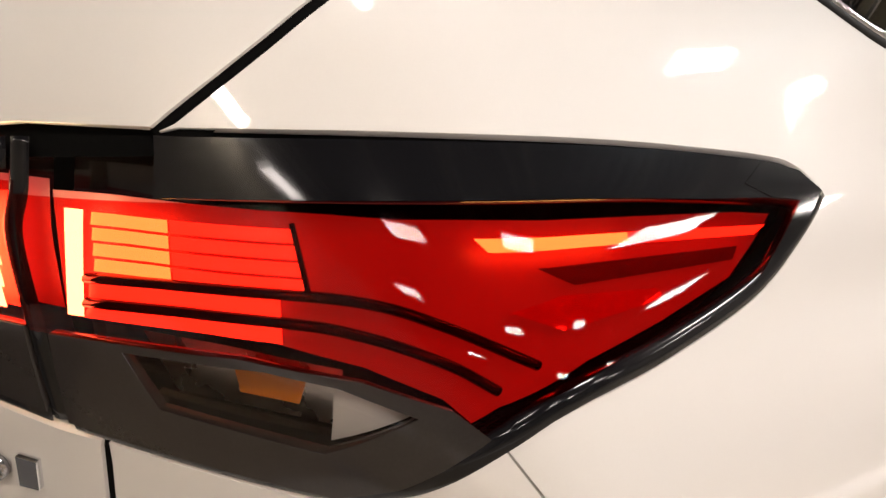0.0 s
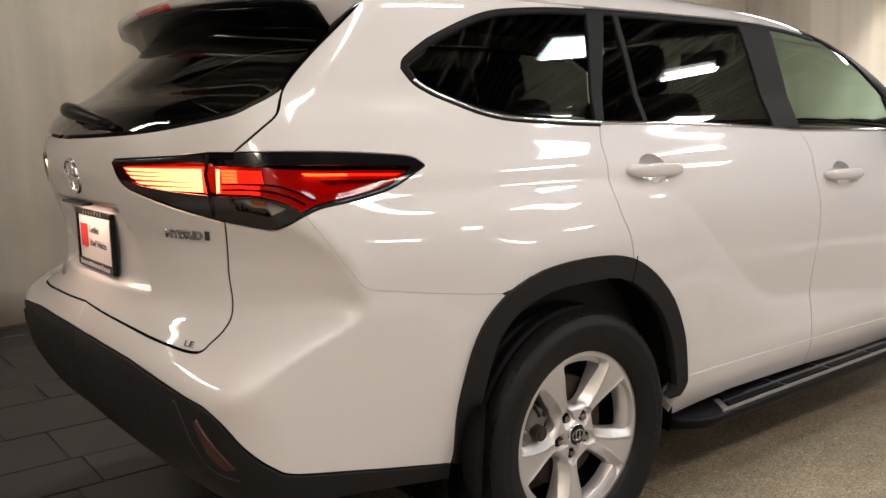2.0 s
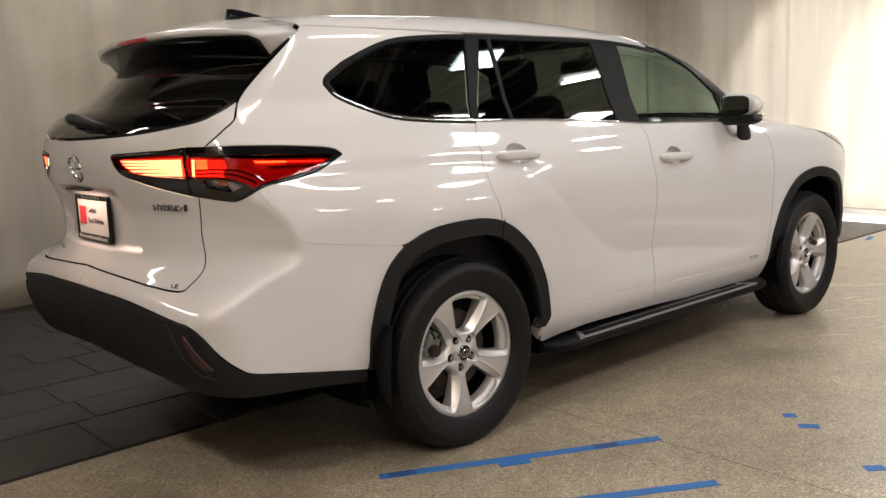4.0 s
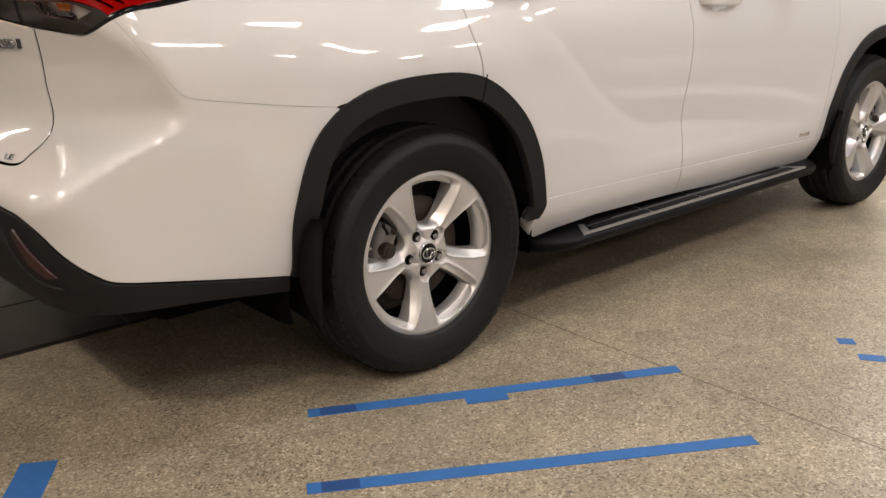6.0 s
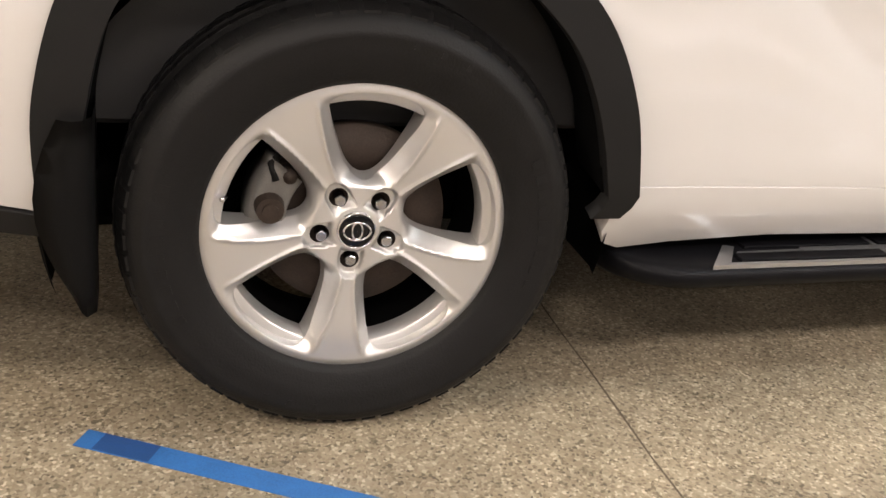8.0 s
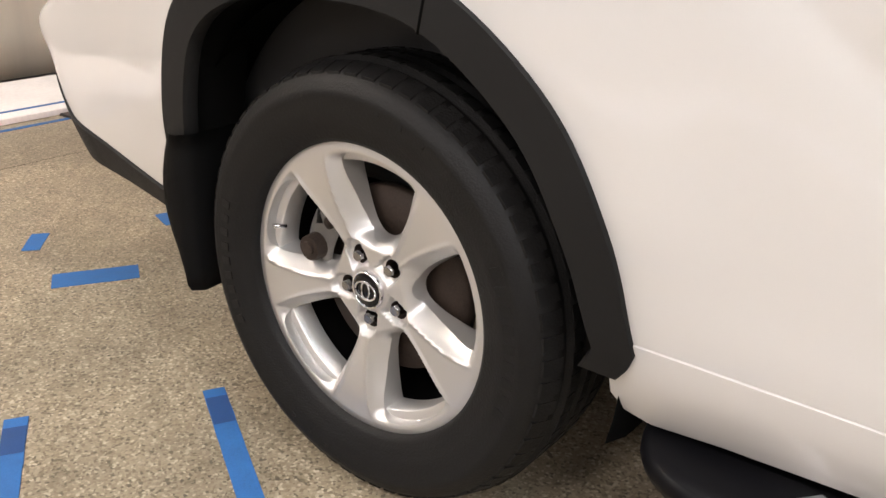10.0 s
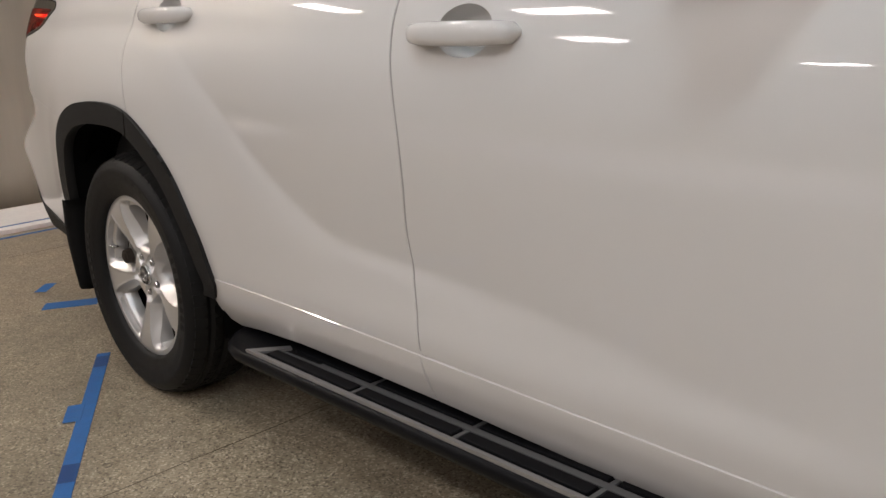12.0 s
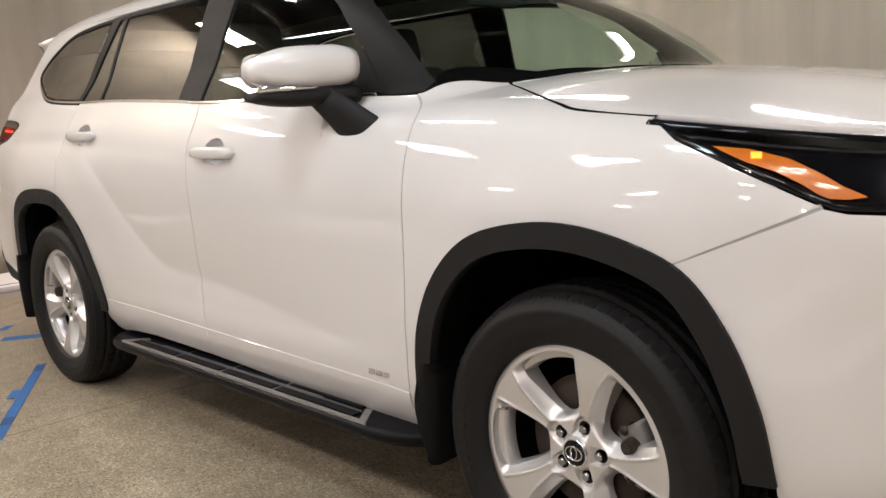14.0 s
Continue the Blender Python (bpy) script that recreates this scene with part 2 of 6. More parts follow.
def ring_uv(p):
    return np.stack([p[:, 0], 0.5 * np.arctan2(p[:, 2] - 0.75, -p[:, 1] - 0.45)], 1)


# ---- building tools ----
from mathutils.geometry import delaunay_2d_cdt


def part(name, bm, material, parent=None, label="", smooth=True):
    me = bpy.data.meshes.new(name)
    bm.to_mesh(me); bm.free()
    me.materials.append(material)
    if smooth:
        me.polygons.foreach_set("use_smooth", [True] * len(me.polygons))
    ob = new(name, me)
    ob.parent = parent
    if label:
        tagged(ob, label)
    return ob


def dense(pts, step, closed=True):
    """A polyline with points no further apart than step."""
    out = []
    pts = [np.array(p, float) for p in pts]
    for a, b in zip(pts, pts[1:] + pts[:1] if closed else pts[1:]):
        k = max(1, int(math.ceil(np.linalg.norm(b - a) / step)))
        out += [a + (b - a) * i / k for i in range(k)]
    return np.array(out if closed else out + [pts[-1]])


def flow(pts, n=8):
    """A smooth open curve through pts (Catmull-Rom)."""
    p = [np.array(q, float) for q in pts]
    p = [2 * p[0] - p[1]] + p + [2 * p[-1] - p[-2]]
    out = []
    for a, b, c, d in zip(p, p[1:], p[2:], p[3:]):
        for i in range(n):
            s = i / n
            out.append(0.5 * (2 * b + (c - a) * s + (2 * a - 5 * b + 4 * c - d) * s * s + (3 * b - a - 3 * c + d) * s ** 3))
    return out + [p[-2]]


def inside(poly, q):
    a, b = poly, np.roll(poly, -1, 0)
    hit = np.zeros(len(q), bool)
    for (x0, y0), (x1, y1) in zip(a, b):
        if y0 != y1:
            hit ^= ((y0 > q[:, 1]) != (y1 > q[:, 1])) & (q[:, 0] < (x1 - x0) * (q[:, 1] - y0) / (y1 - y0) + x0)
    return hit


def shrink(poly, d):
    e = np.roll(poly, -1, 0) - poly
    e /= np.linalg.norm(e, axis=1, keepdims=True) + 1e-12
    n = np.stack([-e[:, 1], e[:, 0]], 1)
    area = 0.5 * np.sum(poly[:, 0] * np.roll(poly[:, 1], -1) - poly[:, 1] * np.roll(poly[:, 0], -1))
    m = n + np.roll(n, 1, 0)
    m /= np.maximum(np.linalg.norm(m, axis=1, keepdims=True), 0.5)
    return poly + m * d * (1 if area > 0 else -1)


def fill(poly, step, holes=()):
    """Triangles that fill a flat outline, with points inside about step apart. Gives points, triangles and the loops' index lists."""
    loops = [dense(poly, step)] + [dense(h, step) for h in holes]
    pts = np.concatenate(loops)
    lo, hi = loops[0].min(0), loops[0].max(0)
    gx, gy = np.meshgrid(np.arange(lo[0] + step * 0.37, hi[0], step), np.arange(lo[1] + step * 0.41, hi[1], step))
    gx[::2] += step * 0.5
    g = np.stack([gx.ravel(), gy.ravel()], 1)
    keep = inside(loops[0], g)
    for h in loops[1:]:
        keep &= ~inside(h, g)
    g = g[keep]
    if len(g):
        near = np.concatenate([np.min(np.linalg.norm(c[:, None] - pts[None, :], axis=2), axis=1) for c in np.array_split(g, len(g) // 500 + 1)])
        g = g[near > 0.45 * step]
    allp = np.concatenate([pts, g]) if len(g) else pts
    edges, index, k = [], [], 0
    for h in loops:
        ids = list(range(k, k + len(h))); index.append(ids)
        edges += list(zip(ids, ids[1:] + ids[:1])); k += len(h)
    v, _, f, ov, _, _ = delaunay_2d_cdt([Vector(p) for p in allp], edges, [], 0, 1e-7)
    v2 = np.array([tuple(p) for p in v]); f = np.array(f)
    c = v2[f].mean(1)
    keep = inside(loops[0], c)
    for h in loops[1:]:
        keep &= ~inside(h, c)
    where = {}
    for i, o in enumerate(ov):
        for a in o:
            where[a] = i
    return v2, f[keep], [[where[i] for i in ids if i in where] for ids in index]


def sheet(name, p, nrm, tri, loops, material, parent, fold, label=""):
    """A mesh of triangles with given normals, whose rims turn inwards by fold."""
    n0 = len(p)
    q = p[tri]
    flip = np.einsum("ij,ij->i", np.cross(q[:, 1] - q[:, 0], q[:, 2] - q[:, 0]), nrm[tri].mean(1)) < 0
    tri = np.where(flip[:, None], tri[:, ::-1], tri)
    used = {}
    for a, b, c in tri:
        for e in ((a, b), (b, c), (c, a)):
            used[e] = True
    verts, norms, faces = list(p), list(nrm), [tuple(t) for t in tri]
    if fold:
        for ids in loops:
            ring = []
            for i, j in zip(ids, ids[1:] + ids[:1]):
                if (i, j) in used:
                    ring.append((i, j))
                elif (j, i) in used:
                    ring.append((j, i))
            for i, j in ring:
                t = p[j] - p[i]
                o = np.cross(t, nrm[i]); o /= np.linalg.norm(o) + 1e-12
                k = len(verts)
                verts += [p[i], p[j], p[j] - nrm[j] * fold, p[i] - nrm[i] * fold]
                r = 0.7 * nrm[i] + o
                r /= np.linalg.norm(r)
                norms += [r, r, o, o]
                faces.append((k, k + 3, k + 2, k + 1))
    me = bpy.data.meshes.new(name)
    me.from_pydata([tuple(v) for v in verts], [], faces)
    me.materials.append(material)
    me.polygons.foreach_set("use_smooth", [True] * len(me.polygons))
    me.normals_split_custom_set_from_vertices([tuple(v) for v in norms])
    ob = new(name, me)
    ob.parent = parent
    if label:
        tagged(ob, label)
    return ob


def panel(name, outline, where, material, parent, step=0.022, lift=0.0, fold=0.013, gap=0.003, label="", holes=(), both=False, tight=(), face=None):
    """A panel of the car's skin inside an outline given in the coordinates of where (on_side, on_top, ...). Along the lines in tight its gap is a hair."""
    poly = dense(outline, step)
    if gap:
        d = np.full((len(poly), 1), gap)
        for line in tight:
            c = dense([tuple(q) for q in line], 0.008, False)
            d[np.min(np.linalg.norm(poly[:, None] - c[None], axis=2), axis=1) < 0.008] = 0.0007
        poly = shrink(poly, d)
    uv, tri, loops = fill(poly, step, holes)
    p = where(uv)
    n = (face or skin_normal)(p)
    ob = sheet(name, p + n * lift, n, tri, loops, material, parent, fold, label)
    if both:
        twin(ob)
    return ob


def twin(ob):
    """The same part on the car's other flank."""
    o = new(ob.name, ob.data)
    o.parent, o.scale = ob.parent, (1, -1, 1)
    if "label" in ob:
        o["label"] = ob["label"]
    return o


def strip(name, uv, where, width, lift, thick, material, parent, closed=False, n=6, label=""):
    """A raised bead that follows a line on the skin."""
    c = dense(uv, 0.015, closed)
    p = where(c)
    nr = skin_normal(p)
    t = np.gradient(p, axis=0); t /= np.linalg.norm(t, axis=1, keepdims=True)
    s = np.cross(t, nr)
    bm = bmesh.new()
    rows = []
    for a, b, d in zip(p, nr, s):
        row = []
        for i in range(n + 1):
            ang = math.pi * i / n
            row.append(bm.verts.new(a + b * (lift + thick * math.sin(ang)) - d * width * 0.5 * math.cos(ang)))
        rows.append(row)
    for r0, r1 in zip(rows, rows[1:]):
        for i in range(n):
            bm.faces.new((r0[i], r0[i + 1], r1[i + 1], r1[i]))
    if not closed:
        bm.faces.new(rows[0][::-1]); bm.faces.new(rows[-1])
    bmesh.ops.recalc_face_normals(bm, faces=bm.faces)
    return part(name, bm, material, parent, label)


def ribbon(name, uv, wide, lift, material, parent, where=None):
    """A flat band under a line on the flank's skin."""
    c = dense([tuple(q) for q in uv], 0.012, False)
    t = np.gradient(c, axis=0); t /= np.linalg.norm(t, axis=1, keepdims=True)
    s = np.stack([-t[:, 1], t[:, 0]], 1) * wide / 2
    rows = []
    for k in (-1, 0, 1):
        p = (where or on_side)(c + k * s)
        rows.append(p + skin_normal(p) * lift)
    bm = bmesh.new()
    vs = [[bm.verts.new(q) for q in r] for r in rows]
    for a, b in zip(vs, vs[1:]):
        for i in range(len(a) - 1):
            bm.faces.new((a[i], a[i + 1], b[i + 1], b[i]))
    bmesh.ops.recalc_face_normals(bm, faces=bm.faces)
    return part(name, bm, material, parent)


def box(bm, lo, hi, bevel=0.0, seg=2, m=None):
    """Adds a bevelled box to bm."""
    g = bmesh.ops.create_cube(bm, size=1)
    vs = g["verts"]
    for v in vs:
        v.co = Vector([lo[i] + (hi[i] - lo[i]) * (v.co[i] + 0.5) for i in range(3)])
    if bevel:
        es = list({e for v in vs for e in v.link_edges})
        r = bmesh.ops.bevel(bm, geom=es, offset=bevel, segments=seg, affect="EDGES", profile=0.5)
        vs = list({v for f in r["faces"] for v in f.verts} | {v for v in vs if v.is_valid})
    if m:
        bmesh.ops.transform(bm, matrix=m, verts=vs)
    return vs


def boxed(name, lo, hi, material, parent=None, bevel=0.0, label="", seg=2, m=None):
    bm = bmesh.new()
    box(bm, lo, hi, bevel, seg, m)
    return part(name, bm, material, parent, label, smooth=False)


def spun(profile, n=64, axis_y=True, close=False, a0=0.0, a1=2 * math.pi):
    """A bmesh turned round the y axis from (radius, y) pairs."""
    bm = bmesh.new()
    rows = []
    whole = abs(a1 - a0 - 2 * math.pi) < 1e-6
    for k in range(n if whole else n + 1):
        a = a0 + (a1 - a0) * k / n
        rows.append([bm.verts.new((r * math.cos(a), y, r * math.sin(a))) for r, y in profile])
    for k in range(n):
        r0, r1 = rows[k], rows[(k + 1) % len(rows)]
        for i in range(len(profile) - 1):
            bm.faces.new((r0[i], r1[i], r1[i + 1], r0[i + 1]))
    bmesh.ops.remove_doubles(bm, verts=bm.verts, dist=1e-5)
    bmesh.ops.recalc_face_normals(bm, faces=bm.faces)
    return bm


def tube(path, radius, n=8, flat=1.0):
    """A bmesh tube along a polyline."""
    bm = bmesh.new()
    p = [Vector(q) for q in path]
    rows = []
    for i, q in enumerate(p):
        t = (p[min(i + 1, len(p) - 1)] - p[max(i - 1, 0)]).normalized()
        s = t.cross(Vector((0, 0, 1)))
        s = s.normalized() if s.length > 1e-4 else Vector((0, 1, 0))
        u = s.cross(t)
        r = radius[i] if isinstance(radius, (list, tuple)) else radius
        rows.append([bm.verts.new(q + s * r * math.cos(2 * math.pi * k / n) + u * r * flat * math.sin(2 * math.pi * k / n)) for k in range(n)])
    for a, b in zip(rows, rows[1:]):
        for k in range(n):
            bm.faces.new((a[k], a[(k + 1) % n], b[(k + 1) % n], b[k]))
    bm.faces.new(rows[0][::-1]); bm.faces.new(rows[-1])
    bmesh.ops.recalc_face_normals(bm, faces=bm.faces)
    return bm


# ---- the hall ----
X0, X1, Y0, Y1, TOP = -3.6, 7.4, -13.0, 3.36, 3.9
CLOTH_Y = -3.6          # how far the backdrops reach towards the open hall
SLATE_Y = 0.06


def floor_material():
    """Ground and polished terrazzo-like concrete: tan, with light and dark grit, stains and a sheen."""
    m = mat("polished_aggregate_floor", (0.30, 0.245, 0.165), 0.32, 0, 0, 0.0)
    n, l = m.node_tree.nodes, m.node_tree.links
    b = n["Principled BSDF"]
    tc = n.new("ShaderNodeTexCoord")
    grit, stain, dots = n.new("ShaderNodeTexVoronoi"), n.new("ShaderNodeTexNoise"), n.new("ShaderNodeTexVoronoi")
    grit.inputs["Scale"].default_value, dots.inputs["Scale"].default_value = 185, 95
    stain.inputs["Scale"].default_value, stain.inputs["Detail"].default_value = 2.3, 8
    ramp = n.new("ShaderNodeValToRGB")
    e = ramp.color_ramp.elements
    e[0].position, e[0].color = 0.0, (0.100, 0.080, 0.054, 1)
    e[1].position, e[1].color = 1.0, (0.540, 0.470, 0.360, 1)
    for pos, col in ((0.22, (0.247, 0.203, 0.139, 1)), (0.55, (0.298, 0.251, 0.176, 1)), (0.82, (0.340, 0.290, 0.211, 1))):
        k = e.new(pos); k.color = col
    sep = n.new("ShaderNodeSeparateColor")
    l.new(tc.outputs["Object"], grit.inputs["Vector"]); l.new(tc.outputs["Object"], stain.inputs["Vector"]); l.new(tc.outputs["Object"], dots.inputs["Vector"])
    l.new(grit.outputs["Color"], sep.inputs[0]); l.new(sep.outputs[0], ramp.inputs[0])
    sr = n.new("ShaderNodeMapRange")
    sr.inputs["From Min"].default_value, sr.inputs["From Max"].default_value = 0.3, 0.7
    sr.inputs["To Min"].default_value, sr.inputs["To Max"].default_value = 0.72, 1.12
    mul = n.new("ShaderNodeVectorMath"); mul.operation = "SCALE"
    mott, mr, both = n.new("ShaderNodeTexNoise"), n.new("ShaderNodeMapRange"), n.new("ShaderNodeMath")
    mott.inputs["Scale"].default_value, mott.inputs["Detail"].default_value = 11, 6
    mr.inputs["From Min"].default_value, mr.inputs["From Max"].default_value = 0.3, 0.7
    mr.inputs["To Min"].default_value, mr.inputs["To Max"].default_value = 0.84, 1.10
    both.operation = "MULTIPLY"
    l.new(tc.outputs["Object"], mott.inputs["Vector"]); l.new(mott.outputs["Fac"], mr.inputs["Value"])
    l.new(sr.outputs[0], both.inputs[0]); l.new(mr.outputs[0], both.inputs[1])
    l.new(stain.outputs["Fac"], sr.inputs["Value"]); l.new(ramp.outputs[0], mul.inputs[0]); l.new(both.outputs[0], mul.inputs["Scale"])
    l.new(mul.outputs[0], b.inputs["Base Color"])
    rr = n.new("ShaderNodeMapRange")
    rr.inputs["To Min"].default_value, rr.inputs["To Max"].default_value = 0.22, 0.48
    l.new(stain.outputs["Fac"], rr.inputs["Value"]); l.new(rr.outputs[0], b.inputs["Roughness"])
    bp = n.new("ShaderNodeBump"); bp.inputs["Strength"].default_value, bp.inputs["Distance"].default_value = 0.12, 0.001
    l.new(dots.outputs["Distance"], bp.inputs["Height"]); l.new(bp.outputs["Normal"], b.inputs["Normal"])
    return m


def fabric_material():
    """Heavy cream backdrop cloth: hanging streaks, brownish water stains and a fine weave."""
    m = mat("cream_backdrop_fabric", (0.79, 0.735, 0.63), 0.85, 0, 0, 0.0, 1, 0.1, 300)
    n, l = m.node_tree.nodes, m.node_tree.links
    b = n["Principled BSDF"]
    tc, mp = n.new("ShaderNodeTexCoord"), n.new("ShaderNodeMapping")
    mp.inputs["Scale"].default_value = (3.2, 3.2, 0.28)
    streak, blot = n.new("ShaderNodeTexNoise"), n.new("ShaderNodeTexNoise")
    streak.inputs["Scale"].default_value, streak.inputs["Detail"].default_value = 1.6, 5
    blot.inputs["Scale"].default_value, blot.inputs["Detail"].default_value = 1.3, 7
    l.new(tc.outputs["Object"], mp.inputs["Vector"]); l.new(mp.outputs[0], streak.inputs["Vector"]); l.new(tc.outputs["Object"], blot.inputs["Vector"])
    s1, s2 = n.new("ShaderNodeMapRange"), n.new("ShaderNodeMapRange")
    s1.inputs["From Min"].default_value, s1.inputs["From Max"].default_value = 0.3, 0.7
    s1.inputs["To Min"].default_value, s1.inputs["To Max"].default_value = 0.86, 1.07
    s2.inputs["From Min"].default_value, s2.inputs["From Max"].default_value = 0.52, 0.74
    s2.inputs["To Min"].default_value, s2.inputs["To Max"].default_value = 0.0, 0.45
    l.new(streak.outputs["Fac"], s1.inputs["Value"]); l.new(blot.outputs["Fac"], s2.inputs["Value"])
    mix = n.new("ShaderNodeMix"); mix.data_type = "RGBA"
    mix.inputs["A"].default_value, mix.inputs["B"].default_value = (0.79, 0.735, 0.63, 1), (0.58, 0.49, 0.35, 1)
    l.new(s2.outputs[0], mix.inputs["Factor"])
    mul = n.new("ShaderNodeVectorMath"); mul.operation = "SCALE"
    l.new(mix.outputs["Result"], mul.inputs[0]); l.new(s1.outputs[0], mul.inputs["Scale"])
    l.new(mul.outputs[0], b.inputs["Base Color"])
    return m


FLOOR = floor_material()
SLATE = mat("dark_stamped_slate", (0.017, 0.015, 0.0138), 0.45, 0, 0, 0.35, 5, 0.5, 60)
JOINT = mat("dark_joint_fill", (0.10, 0.08, 0.055), 0.8, 0, 0, 0.3, 30)
FABRIC = fabric_material()
TAPE = mat("blue_painters_tape", (0.022, 0.115, 0.33), 0.65, 0, 0, 0.18, 25, 0.25, 300)
TAPE_DARK = mat("overlapped_blue_tape", (0.010, 0.05, 0.17), 0.6, 0, 0, 0.15, 25, 0.25, 300)
DECK = mat("grey_roof_deck", (0.34, 0.34, 0.35), 0.6, 0.3, 0, 0.2, 3)
STEEL = mat("painted_roof_steel", (0.48, 0.48, 0.48), 0.55, 0.2, 0, 0.15, 5)
PLANK = mat("white_painted_board", (0.80, 0.765, 0.75), 0.55, 0, 0, 0.10, 4, 0.15, 80)
HALLWALL = mat("grey_hall_wall_paint", (0.33, 0.315, 0.30), 0.7, 0, 0, 0.12, 1.5, 0.1, 60)
TUBE = glow("lamp_tube", (1.0, 0.96, 0.88), 16.0)
TUBE_SOFT = glow("lamp_diffuser", (1.0, 0.93, 0.85), 1.0)
COOL = glow("cool_lamp_panel", (0.80, 0.95, 1.0), 14.0)

bm = bmesh.new()
box(bm, (X0 - 0.3, Y0 - 0.3, -0.2), (X1 + 0.3, Y1 + 0.3, 0.0))
floor = tagged(part("floor", bm, FLOOR, None, smooth=False), "tan polished aggregate concrete floor with grit and stains", kind="structure")
# saw-cut joints
for i, (x0, y0, x1, y1) in enumerate(((0.525, Y0, 0.535, SLATE_Y), (4.40, Y0, 4.41, SLATE_Y), (X0, -2.9, X1, -2.892), (-2.2, Y0, -2.19, SLATE_Y))):
    bm = bmesh.new()
    n = 90
    rows = []
    for k in range(n + 1):
        s = k / n
        wob = 0.006 * noise.noise(Vector((s * 40, i * 7.0, 0)))
        wide = 0.0022 + 0.0016 * noise.noise(Vector((s * 60, i * 3.0, 5)))
        if x1 - x0 < 0.1:
            y = y0 + (y1 - y0) * s
            rows.append((bm.verts.new((x0 + wob - wide, y, 0.0006)), bm.verts.new((x0 + wob + wide, y, 0.0006))))
        else:
            x = x0 + (x1 - x0) * s
            rows.append((bm.verts.new((x, y0 + wob - wide, 0.0006)), bm.verts.new((x, y0 + wob + wide, 0.0006))))
    for a, b in zip(rows, rows[1:]):
        bm.faces.new((a[0], a[1], b[1], b[0]))
    bmesh.ops.recalc_face_normals(bm, faces=bm.faces)
    tagged(part("floor_joint", bm, JOINT, None), "thin dark cracked joint in the concrete floor", "floor joint", kind="structure")

# dark slate paving beyond the car, flagstones with their own edges
slate = tagged(new("slate_paving"), "dark grey stamped slate paving", kind="structure")
rng = random.Random(4)
boxed("slate_bed", (X0, SLATE_Y, 0.0), (X1, Y1, 0.003), SLATE, slate)
y = SLATE_Y
row = 0
while y < Y1 - 0.05:
    h = (0.46, 0.30, 0.38)[row % 3]
    h = min(h, Y1 - y)
    x = X0 + rng.uniform(-0.5, 0)
    while x < X1:
        w = rng.choice((0.32, 0.46, 0.62, 0.78))
        if -2.2 < x < 4.2 or row < 3:
            bm = bmesh.new()
            vs = box(bm, (max(x + 0.004, X0), y + 0.004, 0.001), (min(x + w - 0.004, X1), y + h - 0.004, 0.010 + rng.uniform(-0.001, 0.002)), 0.003, 1)
            part("flagstone", bm, SLATE, slate, smooth=False)
        x += w
    y += h
    row += 1
boxed("slate_rest", (4.2, SLATE_Y + 1.14, 0.003), (X1, Y1, 0.009), SLATE, slate)
boxed("slate_rest", (X0, SLATE_Y + 1.14, 0.003), (-2.4, Y1, 0.009), SLATE, slate)


# fabric backdrops hung as walls
def drape(name, x0, y0, x1, y1, folds, depth, label, z0=0.02, z1=TOP, phase=0.0, seams=()):
    bm = bmesh.new()
    L = math.hypot(x1 - x0, y1 - y0)
    ux, uy = (x1 - x0) / L, (y1 - y0) / L
    nx, ny = -uy, ux
    n, m = int(L / 0.035), 16
    grid = []
    for i in range(n + 1):
        s = L * i / n
        col = []
        for j in range(m + 1):
            z = z0 + (z1 - z0) * j / m
            d = depth * (noise.noise(Vector((s * folds, phase, z * 0.25))) + 0.5 * noise.noise(Vector((s * folds * 2.7, phase + 9, z * 0.35 + 4))))
            d += 0.35 * depth * noise.noise(Vector((s * 1.7, phase + 3, z * 1.6)))
            d += 0.010 * noise.noise(Vector((s * 7.0 + z * 0.8, phase + 5, z * 0.7))) * (0.4 + abs(noise.noise(Vector((s * 0.8, phase + 11, z * 0.5)))) * 2.0)
            for q in seams:
                d -= 0.03 * math.exp(-((s - q) / 0.03) ** 2)
            col.append(bm.verts.new((x0 + ux * s + nx * d, y0 + uy * s + ny * d, z)))
        grid.append(col)
    for a, b in zip(grid, grid[1:]):
        for j in range(m):
            bm.faces.new((a[j], b[j], b[j + 1], a[j + 1]))
    bmesh.ops.solidify(bm, geom=bm.faces, thickness=0.02)
    bmesh.ops.recalc_face_normals(bm, faces=bm.faces)
    return tagged(part(name, bm, FABRIC, None), label, kind="structure")


drape("wall_left", X0, Y1, X1, Y1, 1.1, 0.05, "cream fabric backdrop wall with soft hanging folds", seams=(5.2,))
drape("wall_front", X1, Y1, X1, CLOTH_Y, 2.6, 0.045, "cream pleated fabric backdrop wall", z0=0.10, phase=20, seams=(1.9, 3.3, 4.8))
drape("wall_back", X0, CLOTH_Y, X0, Y1, 1.4, 0.03, "cream fabric backdrop wall with faint stains", z0=0.0, phase=40)
# Unseen outer walls, added to close the hall and bounce light.
for nm, lo, hi in (("wall_shell_left", (X0 - 0.4, Y1 + 0.1, 0), (X1 + 0.4, Y1 + 0.25, TOP)), ("wall_shell_front", (X1 + 0.1, Y0 - 0.2, 0), (X1 + 0.25, Y1 + 0.2, TOP)),
                   ("wall_shell_back", (X0 - 0.25, Y0 - 0.2, 0), (X0 - 0.1, Y1 + 0.2, TOP)), ("wall_shell_right", (X0 - 0.4, Y0 - 0.25, 0), (X1 + 0.4, Y0 - 0.1, TOP))):
    tagged(boxed(nm, lo, hi, HALLWALL), "unseen plain hall wall added round the bay", kind="structure")

